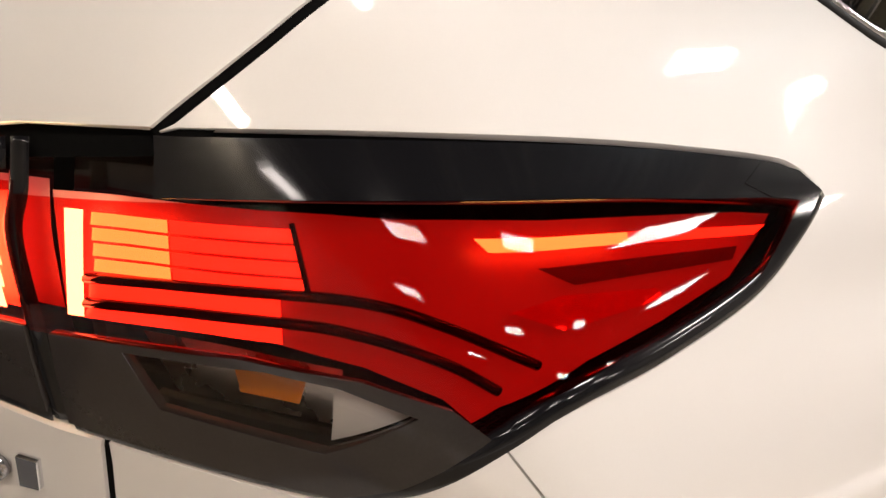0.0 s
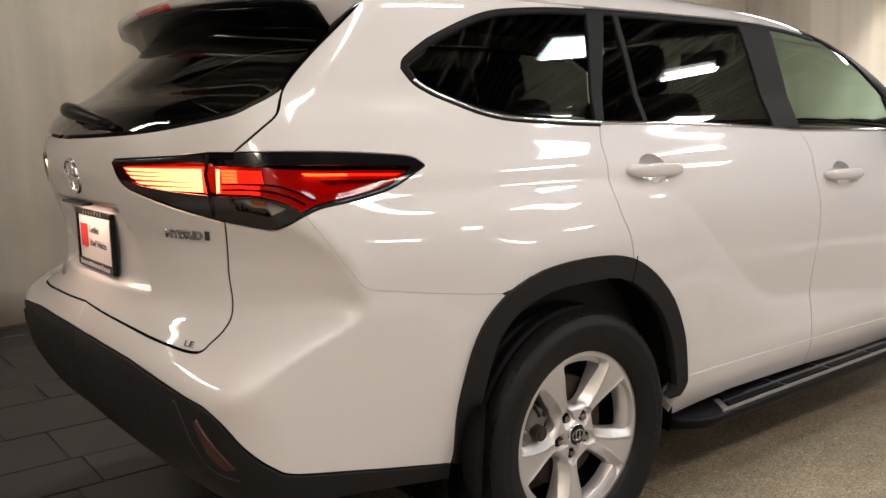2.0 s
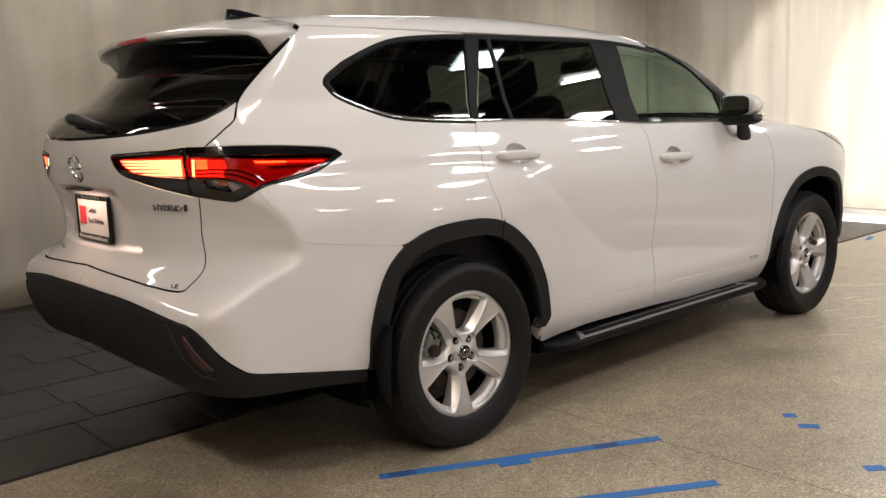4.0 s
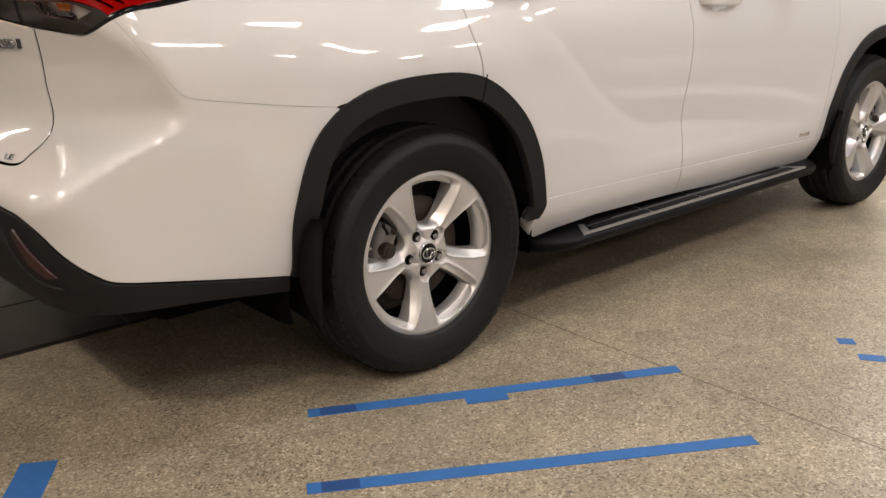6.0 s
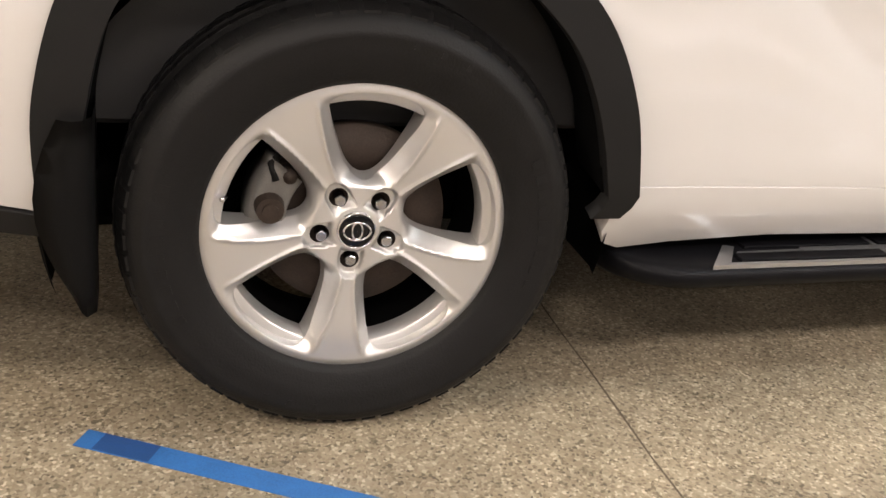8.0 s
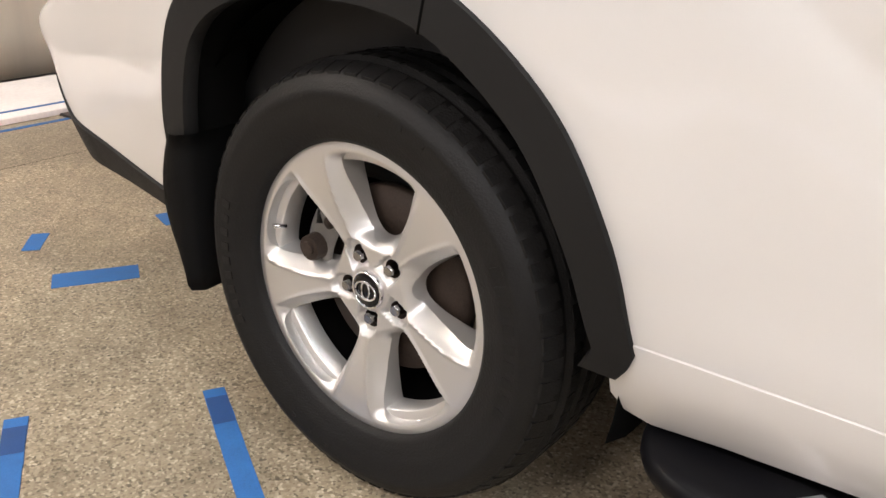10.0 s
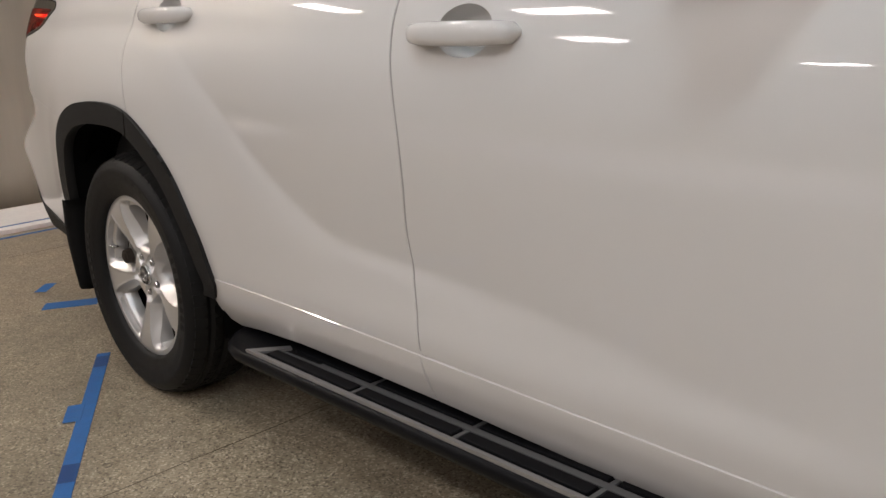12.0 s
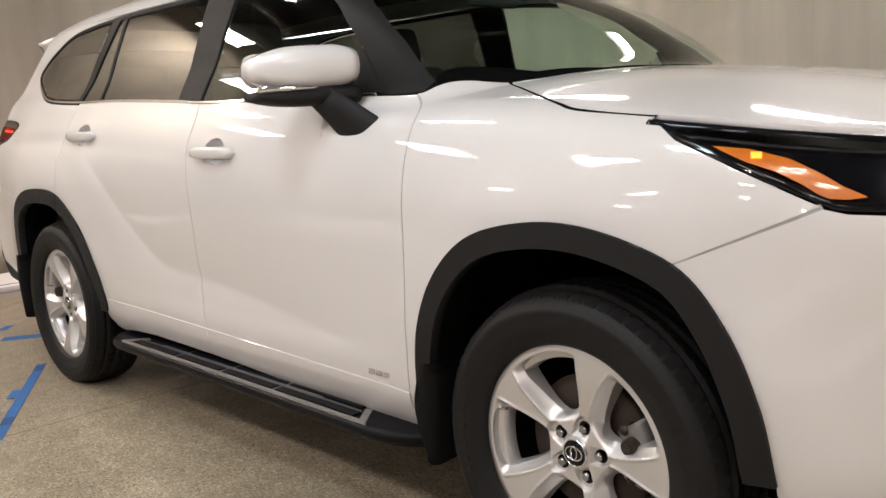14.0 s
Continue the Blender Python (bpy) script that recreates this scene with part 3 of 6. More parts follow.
# ceiling: ribbed metal deck
bm = bmesh.new()
rows = []
k = 0
x = X0 - 0.2
while x < X1 + 0.2:
    for dx, dz in ((0.0, 0.0), (0.06, 0.0), (0.08, 0.05), (0.13, 0.05)):
        rows.append((x + dx, TOP + dz))
    x += 0.15
vs = [(bm.verts.new((x, Y0 - 0.2, z)), bm.verts.new((x, Y1 + 0.2, z))) for x, z in rows]
for a, b in zip(vs, vs[1:]):
    bm.faces.new((a[0], a[1], b[1], b[0]))
bmesh.ops.solidify(bm, geom=bm.faces, thickness=-0.02)
bmesh.ops.recalc_face_normals(bm, faces=bm.faces)
tagged(part("ceiling", bm, DECK, None, smooth=False), "grey ribbed metal roof deck", kind="structure")


def joist(x):
    """An open-web steel joist across the hall."""
    j = tagged(new("roof_joist"), "open-web steel roof joist under the deck", "joist", "roof joists")
    for z in (TOP - 0.03, TOP - 0.42):
        boxed("chord", (x - 0.03, Y0, z - 0.02), (x + 0.03, Y1, z + 0.02), STEEL, j)
    n = 36
    for i in range(n):
        y0 = Y0 + (Y1 - Y0) * i / n; y1 = Y0 + (Y1 - Y0) * (i + 1) / n
        za, zb = (TOP - 0.42, TOP - 0.03) if i % 2 else (TOP - 0.03, TOP - 0.42)
        part("web", tube([(x, y0, za), (x, y1, zb)], 0.012, 6), STEEL, j)
    return j


for i in range(7):
    joist(X0 + 0.9 + 1.55 * i)


def batten(x, y, z, along=1.15, watts=120, turn=0.0, colour=(1.0, 0.88, 0.81)):
    """A twin-tube batten lamp on two drop rods, with the light that it gives."""
    b = tagged(new("batten_lamp"), "lit twin-tube batten lamp hung below the roof", "ceiling lamp", "ceiling lamps")
    b.matrix_world = pose(x, y, z, 0, 0, turn)
    boxed("tray", (-along / 2, -0.12, 0.03), (along / 2, 0.12, 0.09), STEEL, b, 0.01)
    for s in (-0.055, 0.055):
        part("tube", tube([(-along / 2 + 0.03, s, 0.0), (along / 2 - 0.03, s, 0.0)], 0.02, 10), TUBE, b)
    for s in (-1, 1):
        part("drop_rod", tube([(s * along * 0.35, 0, 0.09), (s * along * 0.35, 0.0, TOP - z)], 0.006, 6), STEEL, b)
    lamp("AREA", "batten_light", pose(x, y, z - 0.03, 0, 0, turn), watts, colour, size=(along, 0.10))
    return b


def troffer(x, y, z, watts, turn=0.0, colour=(1.0, 0.88, 0.81)):
    """A flat lamp with a bright diffuser on two drop rods, with the light that it gives."""
    b = tagged(new("troffer_lamp"), "lit flat diffuser lamp hung below the roof", "ceiling lamp", "ceiling lamps")
    b.matrix_world = pose(x, y, z, 0, 0, turn)
    boxed("tray", (-0.32, -0.18, 0.015), (0.32, 0.18, 0.08), STEEL, b, 0.01)
    boxed("diffuser", (-0.31, -0.17, 0.002), (0.31, 0.17, 0.014), TUBE_SOFT, b)
    for s in (-1, 1):
        part("drop_rod", tube([(s * 0.22, 0, 0.08), (s * 0.22, 0.0, TOP - z)], 0.006, 6), STEEL, b)
    lamp("AREA", "troffer_light", pose(x, y, z - 0.01, 0, 0, turn), watts, colour, size=(0.60, 0.32))
    return b


batten(3.80, -2.35, 3.02, 0.5, 12, 25)
batten(0.65, -1.40, 3.02, 0.6, 7, 0)
# After the first, these are unseen lamps added to light walls and far side.
for x, y, w, turn in ((-0.45, -0.95, 6, 90), (0.2, 2.3, 15, 0), (2.4, 2.3, 12, 0),
                      (5.9, 1.6, 42, 90), (5.9, -0.6, 36, 90), (-2.9, 2.3, 18, 90)):
    batten(x, y, 3.02, 1.15, w, turn)
# Lamps beyond y = -5 are unseen, added as fill for the flank.
for x, y, w, turn in ((-3.0, -3.1, 16, 90), (-1.22, -3.75, 26, 0), (0.85, -3.5, 34, 0), (2.95, -3.4, 26, 0), (4.95, -3.5, 26, 0),
                      (-2.4, -5.8, 24, 0), (0.4, -6.2, 26, 0), (2.9, -5.8, 26, 0), (5.4, -5.8, 26, 0), (-1.5, -8.8, 40, 0), (2.5, -8.8, 40, 0), (6.0, -8.5, 40, 0)):
    troffer(x, y, 3.02, w, turn)
# Unseen lamp added to brighten the back wall, high enough to miss the windows.
troffer(-3.2, -2.4, 3.62, 66, 90, (1.0, 0.86, 0.72))
p = tagged(new("panel_lamp"), "lit cool white panel lamp hung below the roof", "ceiling lamp", "ceiling lamps")
p.matrix_world = pose(2.32, -2.06, 3.04, 0, 0, 12)
boxed("tray", (-0.21, -0.17, 0.01), (0.21, 0.17, 0.06), STEEL, p, 0.01)
boxed("diffuser", (-0.19, -0.15, -0.005), (0.19, 0.15, 0.008), COOL, p)
for s in (-1, 1):
    part("drop_rod", tube([(s * 0.15, 0, 0.05), (s * 0.15, 0, TOP - 3.04)], 0.006, 6), STEEL, p)
lamp("AREA", "panel_light", pose(2.32, -2.06, 3.02, 0, 0, 12), 13, (0.85, 0.95, 1.0), size=(0.38, 0.30))

# the car's own low beams reach the front wall
for s in (-1, 1):
    lamp("SPOT", "low_beam", look((3.78, 0.62 * s, 0.95), (7.4, 0.62 * s, 1.0)), 600, (1.0, 0.95, 0.88), spot=(54, 0.25), radius=0.03)
# its number plate lamp
lamp("AREA", "plate_light", look((-1.075, 0.0, 1.045), (-1.045, 0.0, 0.85)), 0.8, (1.0, 0.66, 0.50), size=(0.28, 0.015))


# blue tape on the floor
def tape(pts, wide, name="floor_tape", label="strip of blue painter's tape stuck to the floor", material=None, seed=0, lift=0.0):
    bm = bmesh.new()
    a, b = Vector((*pts[0], 0)), Vector((*pts[1], 0))
    d = (b - a).normalized(); s = Vector((-d.y, d.x, 0))
    n = max(4, int((b - a).length / 0.03))
    rows = []
    for i in range(n + 1):
        c = a + (b - a) * i / n
        wob = 0.0015 * noise.noise(Vector((i * 0.9, seed, 0)))
        ragged = (0.006 * noise.noise(Vector((seed, i, 3))) if i in (0, n) else 0)
        rows.append([bm.verts.new(c + s * (t * wide / 2 + wob) + d * ragged * t + Vector((0, 0, z))) for t, z in ((-1, 0.0002), (-0.98, 0.0018 + lift), (0.98, 0.0018 + lift), (1, 0.0002))])
    for p0, p1 in zip(rows, rows[1:]):
        for k in range(3):
            bm.faces.new((p0[k], p0[k + 1], p1[k + 1], p1[k]))
    bm.faces.ensure_lookup_table()
    bm.normal_update()
    if bm.faces[1].normal.z < 0:
        bmesh.ops.reverse_faces(bm, faces=bm.faces)
    return tagged(part(name, bm, material or TAPE, None, smooth=False), label, "tape", "tape marks on the floor")


def row_of(a, b, s):
    return (a[0] + (b[0] - a[0]) * s, a[1] + (b[1] - a[1]) * s)


ta, tb = (-0.432, -0.910), (0.546, -1.430)
tape((ta, tb), 0.045, seed=1, label="long strip of blue painter's tape beside the rear wheel")
tape((row_of(ta, tb, 0.03), row_of(ta, tb, 0.12)), 0.043, seed=2, material=TAPE_DARK, lift=0.0008, label="overlapping darker end of blue tape")
tape((row_of(ta, tb, 0.75), row_of(ta, tb, 0.84)), 0.043, seed=3, material=TAPE_DARK, lift=0.0008, label="overlapping darker bit of blue tape")
tape(((-0.064, -1.145), (0.045, -1.203)), 0.05, seed=4, lift=0.0012, label="short blue tape tab beside the long strip")
ta, tb = (-0.635, -1.222), (0.333, -1.805)
tape((ta, tb), 0.045, seed=5, label="long strip of blue painter's tape on the open floor")
tape((row_of(ta, tb, 0.03), row_of(ta, tb, 0.11)), 0.043, seed=6, material=TAPE_DARK, lift=0.0008, label="overlapping darker end of blue tape")
for k, (a, b) in enumerate((((1.09, -1.655), (1.125, -1.695)), ((1.02, -1.755), (1.065, -1.82)), ((0.775, -2.11), (0.83, -2.16)), ((-1.39, -0.372), (-1.285, -0.405)), ((5.85, -0.06), (6.1, 0.0)), ((6.0, 0.25), (6.2, 0.3)))):
    tape((a, b), 0.045, seed=10 + k, label="short scrap of blue painter's tape on the floor")
tape(((-1.174, -0.855), (-1.063, -0.670)), 0.09, seed=20, label="wide patch of blue tape with pen marks")
tape(((-1.41, -0.79), (-1.51, -0.705)), 0.05, seed=21, label="short scrap of blue painter's tape on the floor")

# scuffs on the polished floor by the front of the bay, their glint painted pale
def scuff(x, y, turn, length, wide, seed):
    bm = bmesh.new()
    n = 14
    rows = []
    for i in range(n + 1):
        s = i / n
        w = wide * (0.25 + 0.75 * math.sin(math.pi * s)) * (0.6 + 0.8 * abs(noise.noise(Vector((i * 0.7, seed * 3.1, 0)))))
        off = 0.03 * noise.noise(Vector((s * 3, seed * 1.7, 4)))
        rows.append([bm.verts.new(((s - 0.5) * length, off + k * w / 2, 0.0008)) for k in (-1, 1)])
    for a, b in zip(rows, rows[1:]):
        bm.faces.new((a[0], b[0], b[1], a[1]))
    bmesh.ops.transform(bm, matrix=pose(x, y, 0, 0, 0, turn), verts=bm.verts)
    bmesh.ops.recalc_face_normals(bm, faces=bm.faces)
    return tagged(part("floor_scuff", bm, SCUFF_GLINT, None, smooth=False), "scuff mark on the concrete floor with its glint painted pale", "scuff mark", "scuff marks on the floor", "structure")


# Paler than the floor: the scratches' reflected light is in the colour.
SCUFF_GLINT = mat("pale_floor_scuff", (0.50, 0.47, 0.42), 0.35, 0, 0, 0.15, 25)
for i, (x, y, turn, length, wide) in enumerate(((3.76, -0.68, -40, 0.30, 0.026), (3.86, -0.84, -38, 0.45, 0.022), (3.42, -0.93, -30, 0.20, 0.020), (3.45, -1.06, -36, 0.32, 0.016), (2.95, -0.50, 10, 0.10, 0.040),
                                                (3.01, -1.01, -20, 0.12, 0.022), (2.97, -1.22, -34, 0.24, 0.014), (2.46, -1.27, -42, 0.20, 0.012), (2.82, -1.40, -30, 0.18, 0.014), (2.74, -0.44, 40, 0.12, 0.024))):
    scuff(x, y, turn, length, wide, i + 1)

# white board at the foot of the back wall, edged with tape
boxed_b = tagged(boxed("floor_board", (X0 + 0.12, -3.2, 0.0), (-2.78, 1.2, 0.03), PLANK, None, 0.006), "white painted board lying at the foot of the backdrop", "board")
tape(((-2.70, -3.0), (-2.70, 0.9)), 0.03, seed=30, label="long thin strip of blue tape along the white board")
boxed("tape_line", (-2.90, -3.2, 0.0302), (-2.87, 1.2, 0.0310), TAPE, boxed_b)

# white board at the foot of the front backdrop
tagged(boxed("floor_board", (6.95, -3.3, 0.0), (X1 + 0.08, 2.9, 0.03), PLANK, None, 0.006), "white painted board lying at the foot of the lit backdrop", "board")
# Two unseen boards added along the open side, for bright lines in the paint.
tagged(boxed("floor_board", (2.0, -2.60, 0.0), (X1 - 0.5, -2.42, 0.02), PLANK, None, 0.005), "unseen narrow white board added to reflect in the doors", "board")
reflection_board = tagged(boxed("floor_board", (X0 + 0.9, -3.95, 0.0), (X1 - 0.4, -3.40, 0.03), PLANK, None, 0.006), "unseen wide white board added to reflect in the doors", "board")
boxed("tape_line", (X0 + 0.9, -3.55, 0.0302), (X1 - 0.4, -3.52, 0.0310), TAPE, reflection_board)


# ---- the car ----
car = tagged(new("car"), "pearl white hybrid sport utility car parked with its lamps lit", "car")
MID = REAR - GIRTH * math.pi / 2          # the tail's middle line
NOSE = FORE + GIRTH * math.pi / 2
other = lambda pts: [(2 * MID - u, v) for u, v in reversed(pts)]
A = lambda pts: np.array(pts, float)

GATE_UP = [(-0.507, 1.607), (-0.664, 1.494), (-0.76, 1.416), (-0.818, 1.350), (-0.832, 1.29), (-0.865, 1.256), (-0.925, 1.203)]
LAMP_TOP = [(-0.925, 1.203), (-0.84, 1.203), (-0.75, 1.200), (-0.65, 1.194), (-0.54, 1.184), (-0.504, 1.176), (-0.484, 1.161)]
LAMP_LOW = [(-0.484, 1.161), (-0.529, 1.135), (-0.593, 1.107), (-0.682, 1.088), (-0.744, 1.078), (-0.782, 1.064), (-0.821, 1.038), (-0.848, 1.027),
            (-0.872, 1.030), (-0.96, 1.043)]
SPLIT = [(-0.992, 1.201), (-0.993, 1.175), (-0.998, 1.150), (-0.990, 1.10), (-0.985, 1.049)]
BUMP = [(-0.782, 1.064), (-0.728, 0.983), (-0.680, 0.907), (-0.657, 0.887), (-0.617, 0.876), (-0.432, 0.845), (-0.319, 0.831)]
SEAM_T = [(-0.96, 1.043), (-0.972, 0.92), (-0.966, 0.825), (-0.975, 0.792), (-1.0, 0.765), (-1.037, 0.742), (-1.169, 0.746), (-1.372, 0.759), (MID, 0.772)]
ARCH_R = flow([(-0.447, 0.408), (-0.434, 0.586), (-0.366, 0.770), (-0.223, 0.860), (-0.014, 0.884), (0.181, 0.859), (0.348, 0.742), (0.440, 0.593), (0.487, 0.43)])
ARCH_F = flow([(2.369, 0.40), (2.394, 0.567), (2.469, 0.723), (2.599, 0.837), (2.773, 0.883), (2.949, 0.879), (3.116, 0.824), (3.204, 0.715), (3.259, 0.572), (3.286, 0.42)])
WIN_LOW = [(-0.464, 1.398), (-0.425, 1.357), (-0.34, 1.319), (-0.231, 1.281), (-0.1, 1.263), (0.190, 1.247), (0.6, 1.236), (1.084, 1.212), (1.244, 1.201),
           (1.7, 1.190), (2.29, 1.180)]
WIN_TOP = [(-0.464, 1.398), (-0.438, 1.425), (-0.306, 1.488), (-0.132, 1.550), (0.05, 1.574), (0.285, 1.585), (0.7, 1.588), (1.145, 1.588), (1.4, 1.576),
           (1.6, 1.552)]
SEAM_R = [(0.190, 1.247), (0.166, 1.19), (0.158, 1.137), (0.146, 1.07), (0.152, 0.99), (0.171, 0.93), (0.183, 0.858)]
SEAM_B = [(1.244, 1.201), (1.260, 1.14), (1.252, 1.085), (1.248, 1.026), (1.262, 0.90), (1.262, 0.78), (1.252, 0.662), (1.264, 0.52), (1.268, 0.43)]
SEAM_F = [(2.30, 1.178), (2.355, 1.14), (2.367, 1.105), (2.367, 1.036), (2.367, 0.954), (2.362, 0.83), (2.355, 0.71), (2.340, 0.56), (2.322, 0.407)]
SILL = [(x, 0.4546 - 0.0206 * x) for x in (0.487, 1.0, 1.268, 1.553, 1.956, 2.322)]
SKIRT = [(-0.452, 0.405), (-0.648, 0.440), (-0.815, 0.477), (-0.862, 0.506), (-0.905, 0.556), (-0.964, 0.643), (-1.03, 0.662), (-1.25, 0.690), (-1.50, 0.698), (MID, 0.700)]


def part_of(curve, a, b):
    """The stretch of a curve between the points nearest to a and b."""
    c = A(curve)
    i, j = (int(np.argmin(np.linalg.norm(c - A(q), axis=1))) for q in (a, b))
    s = c[i:j + 1] if i <= j else c[j:i + 1][::-1]
    return [tuple(q) for q in s]


win_low, win_top = flow(WIN_LOW), flow(WIN_TOP)
BUMP_LINE = flow(BUMP)
def cup_edge(cx, cz):
    """Rim of the hand hollow behind a door handle."""
    return A([(cx + 0.066 * math.cos(t), cz + 0.003 + 0.043 * math.sin(t)) for t in np.linspace(0, 2 * math.pi, 40, endpoint=False)])


# rear wing with the rear pillar
ROOF_LINE = [(1.6, 1.57), (1.145, 1.60), (0.7, 1.602), (0.285, 1.602), (-0.1, 1.604), (-0.507, 1.607)]
edge = ([tuple(q) for q in flow(GATE_UP)] + [tuple(q) for q in flow(LAMP_TOP)][1:] + part_of(flow(LAMP_LOW), (-0.484, 1.161), (-0.782, 1.064))[1:]
        + [tuple(q) for q in flow(BUMP)][1:] + part_of(ARCH_R, (-0.319, 0.831), (0.183, 0.858))[1:] + [tuple(q) for q in flow(SEAM_R)][::-1][1:]
        + part_of(win_low, (0.190, 1.247), (-0.464, 1.398))[1:] + part_of(win_top, (-0.464, 1.398), (0.285, 1.585))[1:] + [(0.285, 1.602), (-0.1, 1.604)])
panel("quarter_panel", edge, on_side, PAINT, car, 0.02, both=True, tight=(BUMP_LINE,))

edge = ([tuple(q) for q in flow(SEAM_R)] + part_of(ARCH_R, (0.183, 0.858), (0.485, 0.44))[1:] + part_of(SILL, (0.487, 0.445), (1.268, 0.43))
        + [tuple(q) for q in flow(SEAM_B)][::-1][1:] + part_of(win_low, (1.244, 1.201), (0.190, 1.247))[1:-1])
rear_door = panel("rear_door", edge, on_side, PAINT, car, 0.010, tight=(SILL,), holes=[cup_edge(0.352, 1.107)])
edge = ([tuple(q) for q in flow(SEAM_B)] + part_of(SILL, (1.268, 0.43), (2.322, 0.407))[1:] + [tuple(q) for q in flow(SEAM_F)][::-1][1:]
        + part_of(win_low, (2.29, 1.180), (1.244, 1.201))[1:][1:-1])
front_door = panel("front_door", edge, on_side, PAINT, car, 0.011, tight=(SILL,), holes=[cup_edge(1.432, 1.037)])
left_rear_door, left_front_door = twin(rear_door), twin(front_door)

# the doors' lower ends below the crease
panel("door_skirt", [(0.482, 0.445)] + SILL[1:3] + [(1.272, 0.35), (1.272, 0.319), (0.8, 0.327), (0.60, 0.316), (0.50, 0.303), (0.462, 0.318), (0.447, 0.35), (0.450, 0.39)], on_side, PAINT, car, 0.02, lift=0.003, both=True, fold=0.05, tight=(SILL,))
panel("door_skirt", SILL[2:] + [(2.314, 0.31), (2.310, 0.272), (2.06, 0.288), (1.7, 0.298), (1.42, 0.312), (1.272, 0.319), (1.272, 0.35)], on_side, PAINT, car, 0.02, lift=0.003, both=True, fold=0.03, tight=(SILL,))

# front wing
hood_line = on_lid(A(flow([(2.47, -0.645), (2.60, -0.735), (2.706, -0.803), (2.78, -0.840), (2.85, -0.860), (3.036, -0.862)])))
HEAD_LOW = [(3.031, 1.096), (3.103, 1.054), (3.219, 1.003), (3.357, 0.937), (3.39, 0.928), (3.60, 0.918)]
wing = np.concatenate([on_side(A([tuple(q) for q in flow(SEAM_F)] + [(2.314, 0.31), (2.310, 0.28), (2.355, 0.28)] + part_of(ARCH_F, (2.369, 0.40), (3.116, 0.824)) + [(3.116 + 0.238 * k / 8, 0.824 + 0.113 * k / 8) for k in range(1, 9)]
                                 + part_of(HEAD_LOW, (3.219, 1.003), (3.031, 1.096)))), hood_line[::-1], on_lid(A([(2.41, -0.705), (2.36, -0.765), (2.325, -0.80)]))])
WING_LINE = [(3.116 + 0.238 * k / 8, 0.824 + 0.1115 * k / 8) for k in range(9)]
panel("front_wing", ring_uv(wing), on_ring, PAINT, car, 0.016, both=True, gap=0.002)

# bonnet
half = [(2.585, 0.0), (2.575, -0.3), (2.52, -0.54)] + flow([(2.474, -0.640), (2.604, -0.730), (2.71, -0.798), (2.784, -0.834), (2.854, -0.854), (3.036, -0.856), (3.293, -0.815), (3.43, -0.745)]) + [
    (3.56, -0.55), (3.64, -0.3), (3.66, 0.0)]
half = [tuple(q) for q in half]
panel("bonnet", half + [(x, -y) for x, y in reversed(half[1:-1])], on_lid, PAINT, car, 0.025)

# front bumper and grille
edge = [(3.354, 0.934), (3.39, 0.925), (3.60, 0.914), (3.85, 0.90), (NOSE, 0.88), (NOSE, 0.36), (3.6, 0.32), (3.292, 0.34)] + part_of(ARCH_F, (3.286, 0.42), (3.116, 0.824))
panel("front_bumper", edge, on_side, PAINT, car, 0.03, both=True, gap=0.0014)
panel("grille", [(NOSE, 0.87), (4.05, 0.86), (3.95, 0.50), (NOSE, 0.45)], on_side, GLOSS, car, 0.04, lift=0.006, both=True)
panel("lower_lip", [(3.295, 0.36), (3.6, 0.33), (NOSE, 0.37), (NOSE, 0.24), (3.35, 0.24)], on_side, CLAD, car, 0.04, lift=0.012, both=True)

# tailgate
gate = ([tuple(q) for q in flow([(MID, 1.236), (-1.467, 1.240), (-1.186, 1.252), (-0.963, 1.281), (-0.889, 1.309), (-0.824, 1.347)])]
        + part_of(flow(GATE_UP), (-0.832, 1.29), (-0.925, 1.203)) + [(-0.992, 1.203), (-1.07, 1.195), (-1.36, 1.182), (-1.334, 1.137), (-1.292, 1.112), (-1.218, 1.095), (-1.104, 1.070), (-0.985, 1.046)]
        + [tuple(q) for q in flow(SEAM_T)])
tailgate = panel("tailgate", gate[:-1] + [(MID, 0.772)] + other(gate)[1:-1], on_side, PAINT, car, 0.014, gap=0.0032)
glass = [tuple(q) for q in flow([(MID, 1.240), (-1.467, 1.244), (-1.186, 1.256), (-0.963, 1.285), (-0.889, 1.313), (-0.828, 1.352)])] + [
    (-0.762, 1.420), (-0.666, 1.498), (-0.56, 1.565), (-0.9, 1.585), (MID, 1.59)]
panel("rear_window", glass + other(glass)[1:-1], on_side, PRIVACY, car, 0.03, fold=0.0, label="dark tinted rear window")

# rear bumper
edge = ([tuple(q) for q in flow(BUMP)][::-1] + part_of(flow(LAMP_LOW), (-0.782, 1.064), (-0.96, 1.043))[1:] + [tuple(q) for q in flow(SEAM_T)][1:]
        + [tuple(q) for q in flow(SKIRT)][::-1] + part_of(ARCH_R, (-0.447, 0.43), (-0.319, 0.831)))
edge_r = edge[:]
panel("rear_bumper", edge_r, on_side, PAINT, car, 0.016, both=True, gap=0.003, tight=(BUMP_LINE,))
skirt = [tuple(q) for q in flow(SKIRT)] + [(MID, 0.47), (-1.4, 0.455), (-1.16, 0.435), (-1.0, 0.415), (-0.84, 0.40), (-0.65, 0.385), (-0.45, 0.36)]
panel("bumper_skirt", skirt, on_side, CLAD, car, 0.025, lift=0.004, both=True, label="grained black plastic skirt")
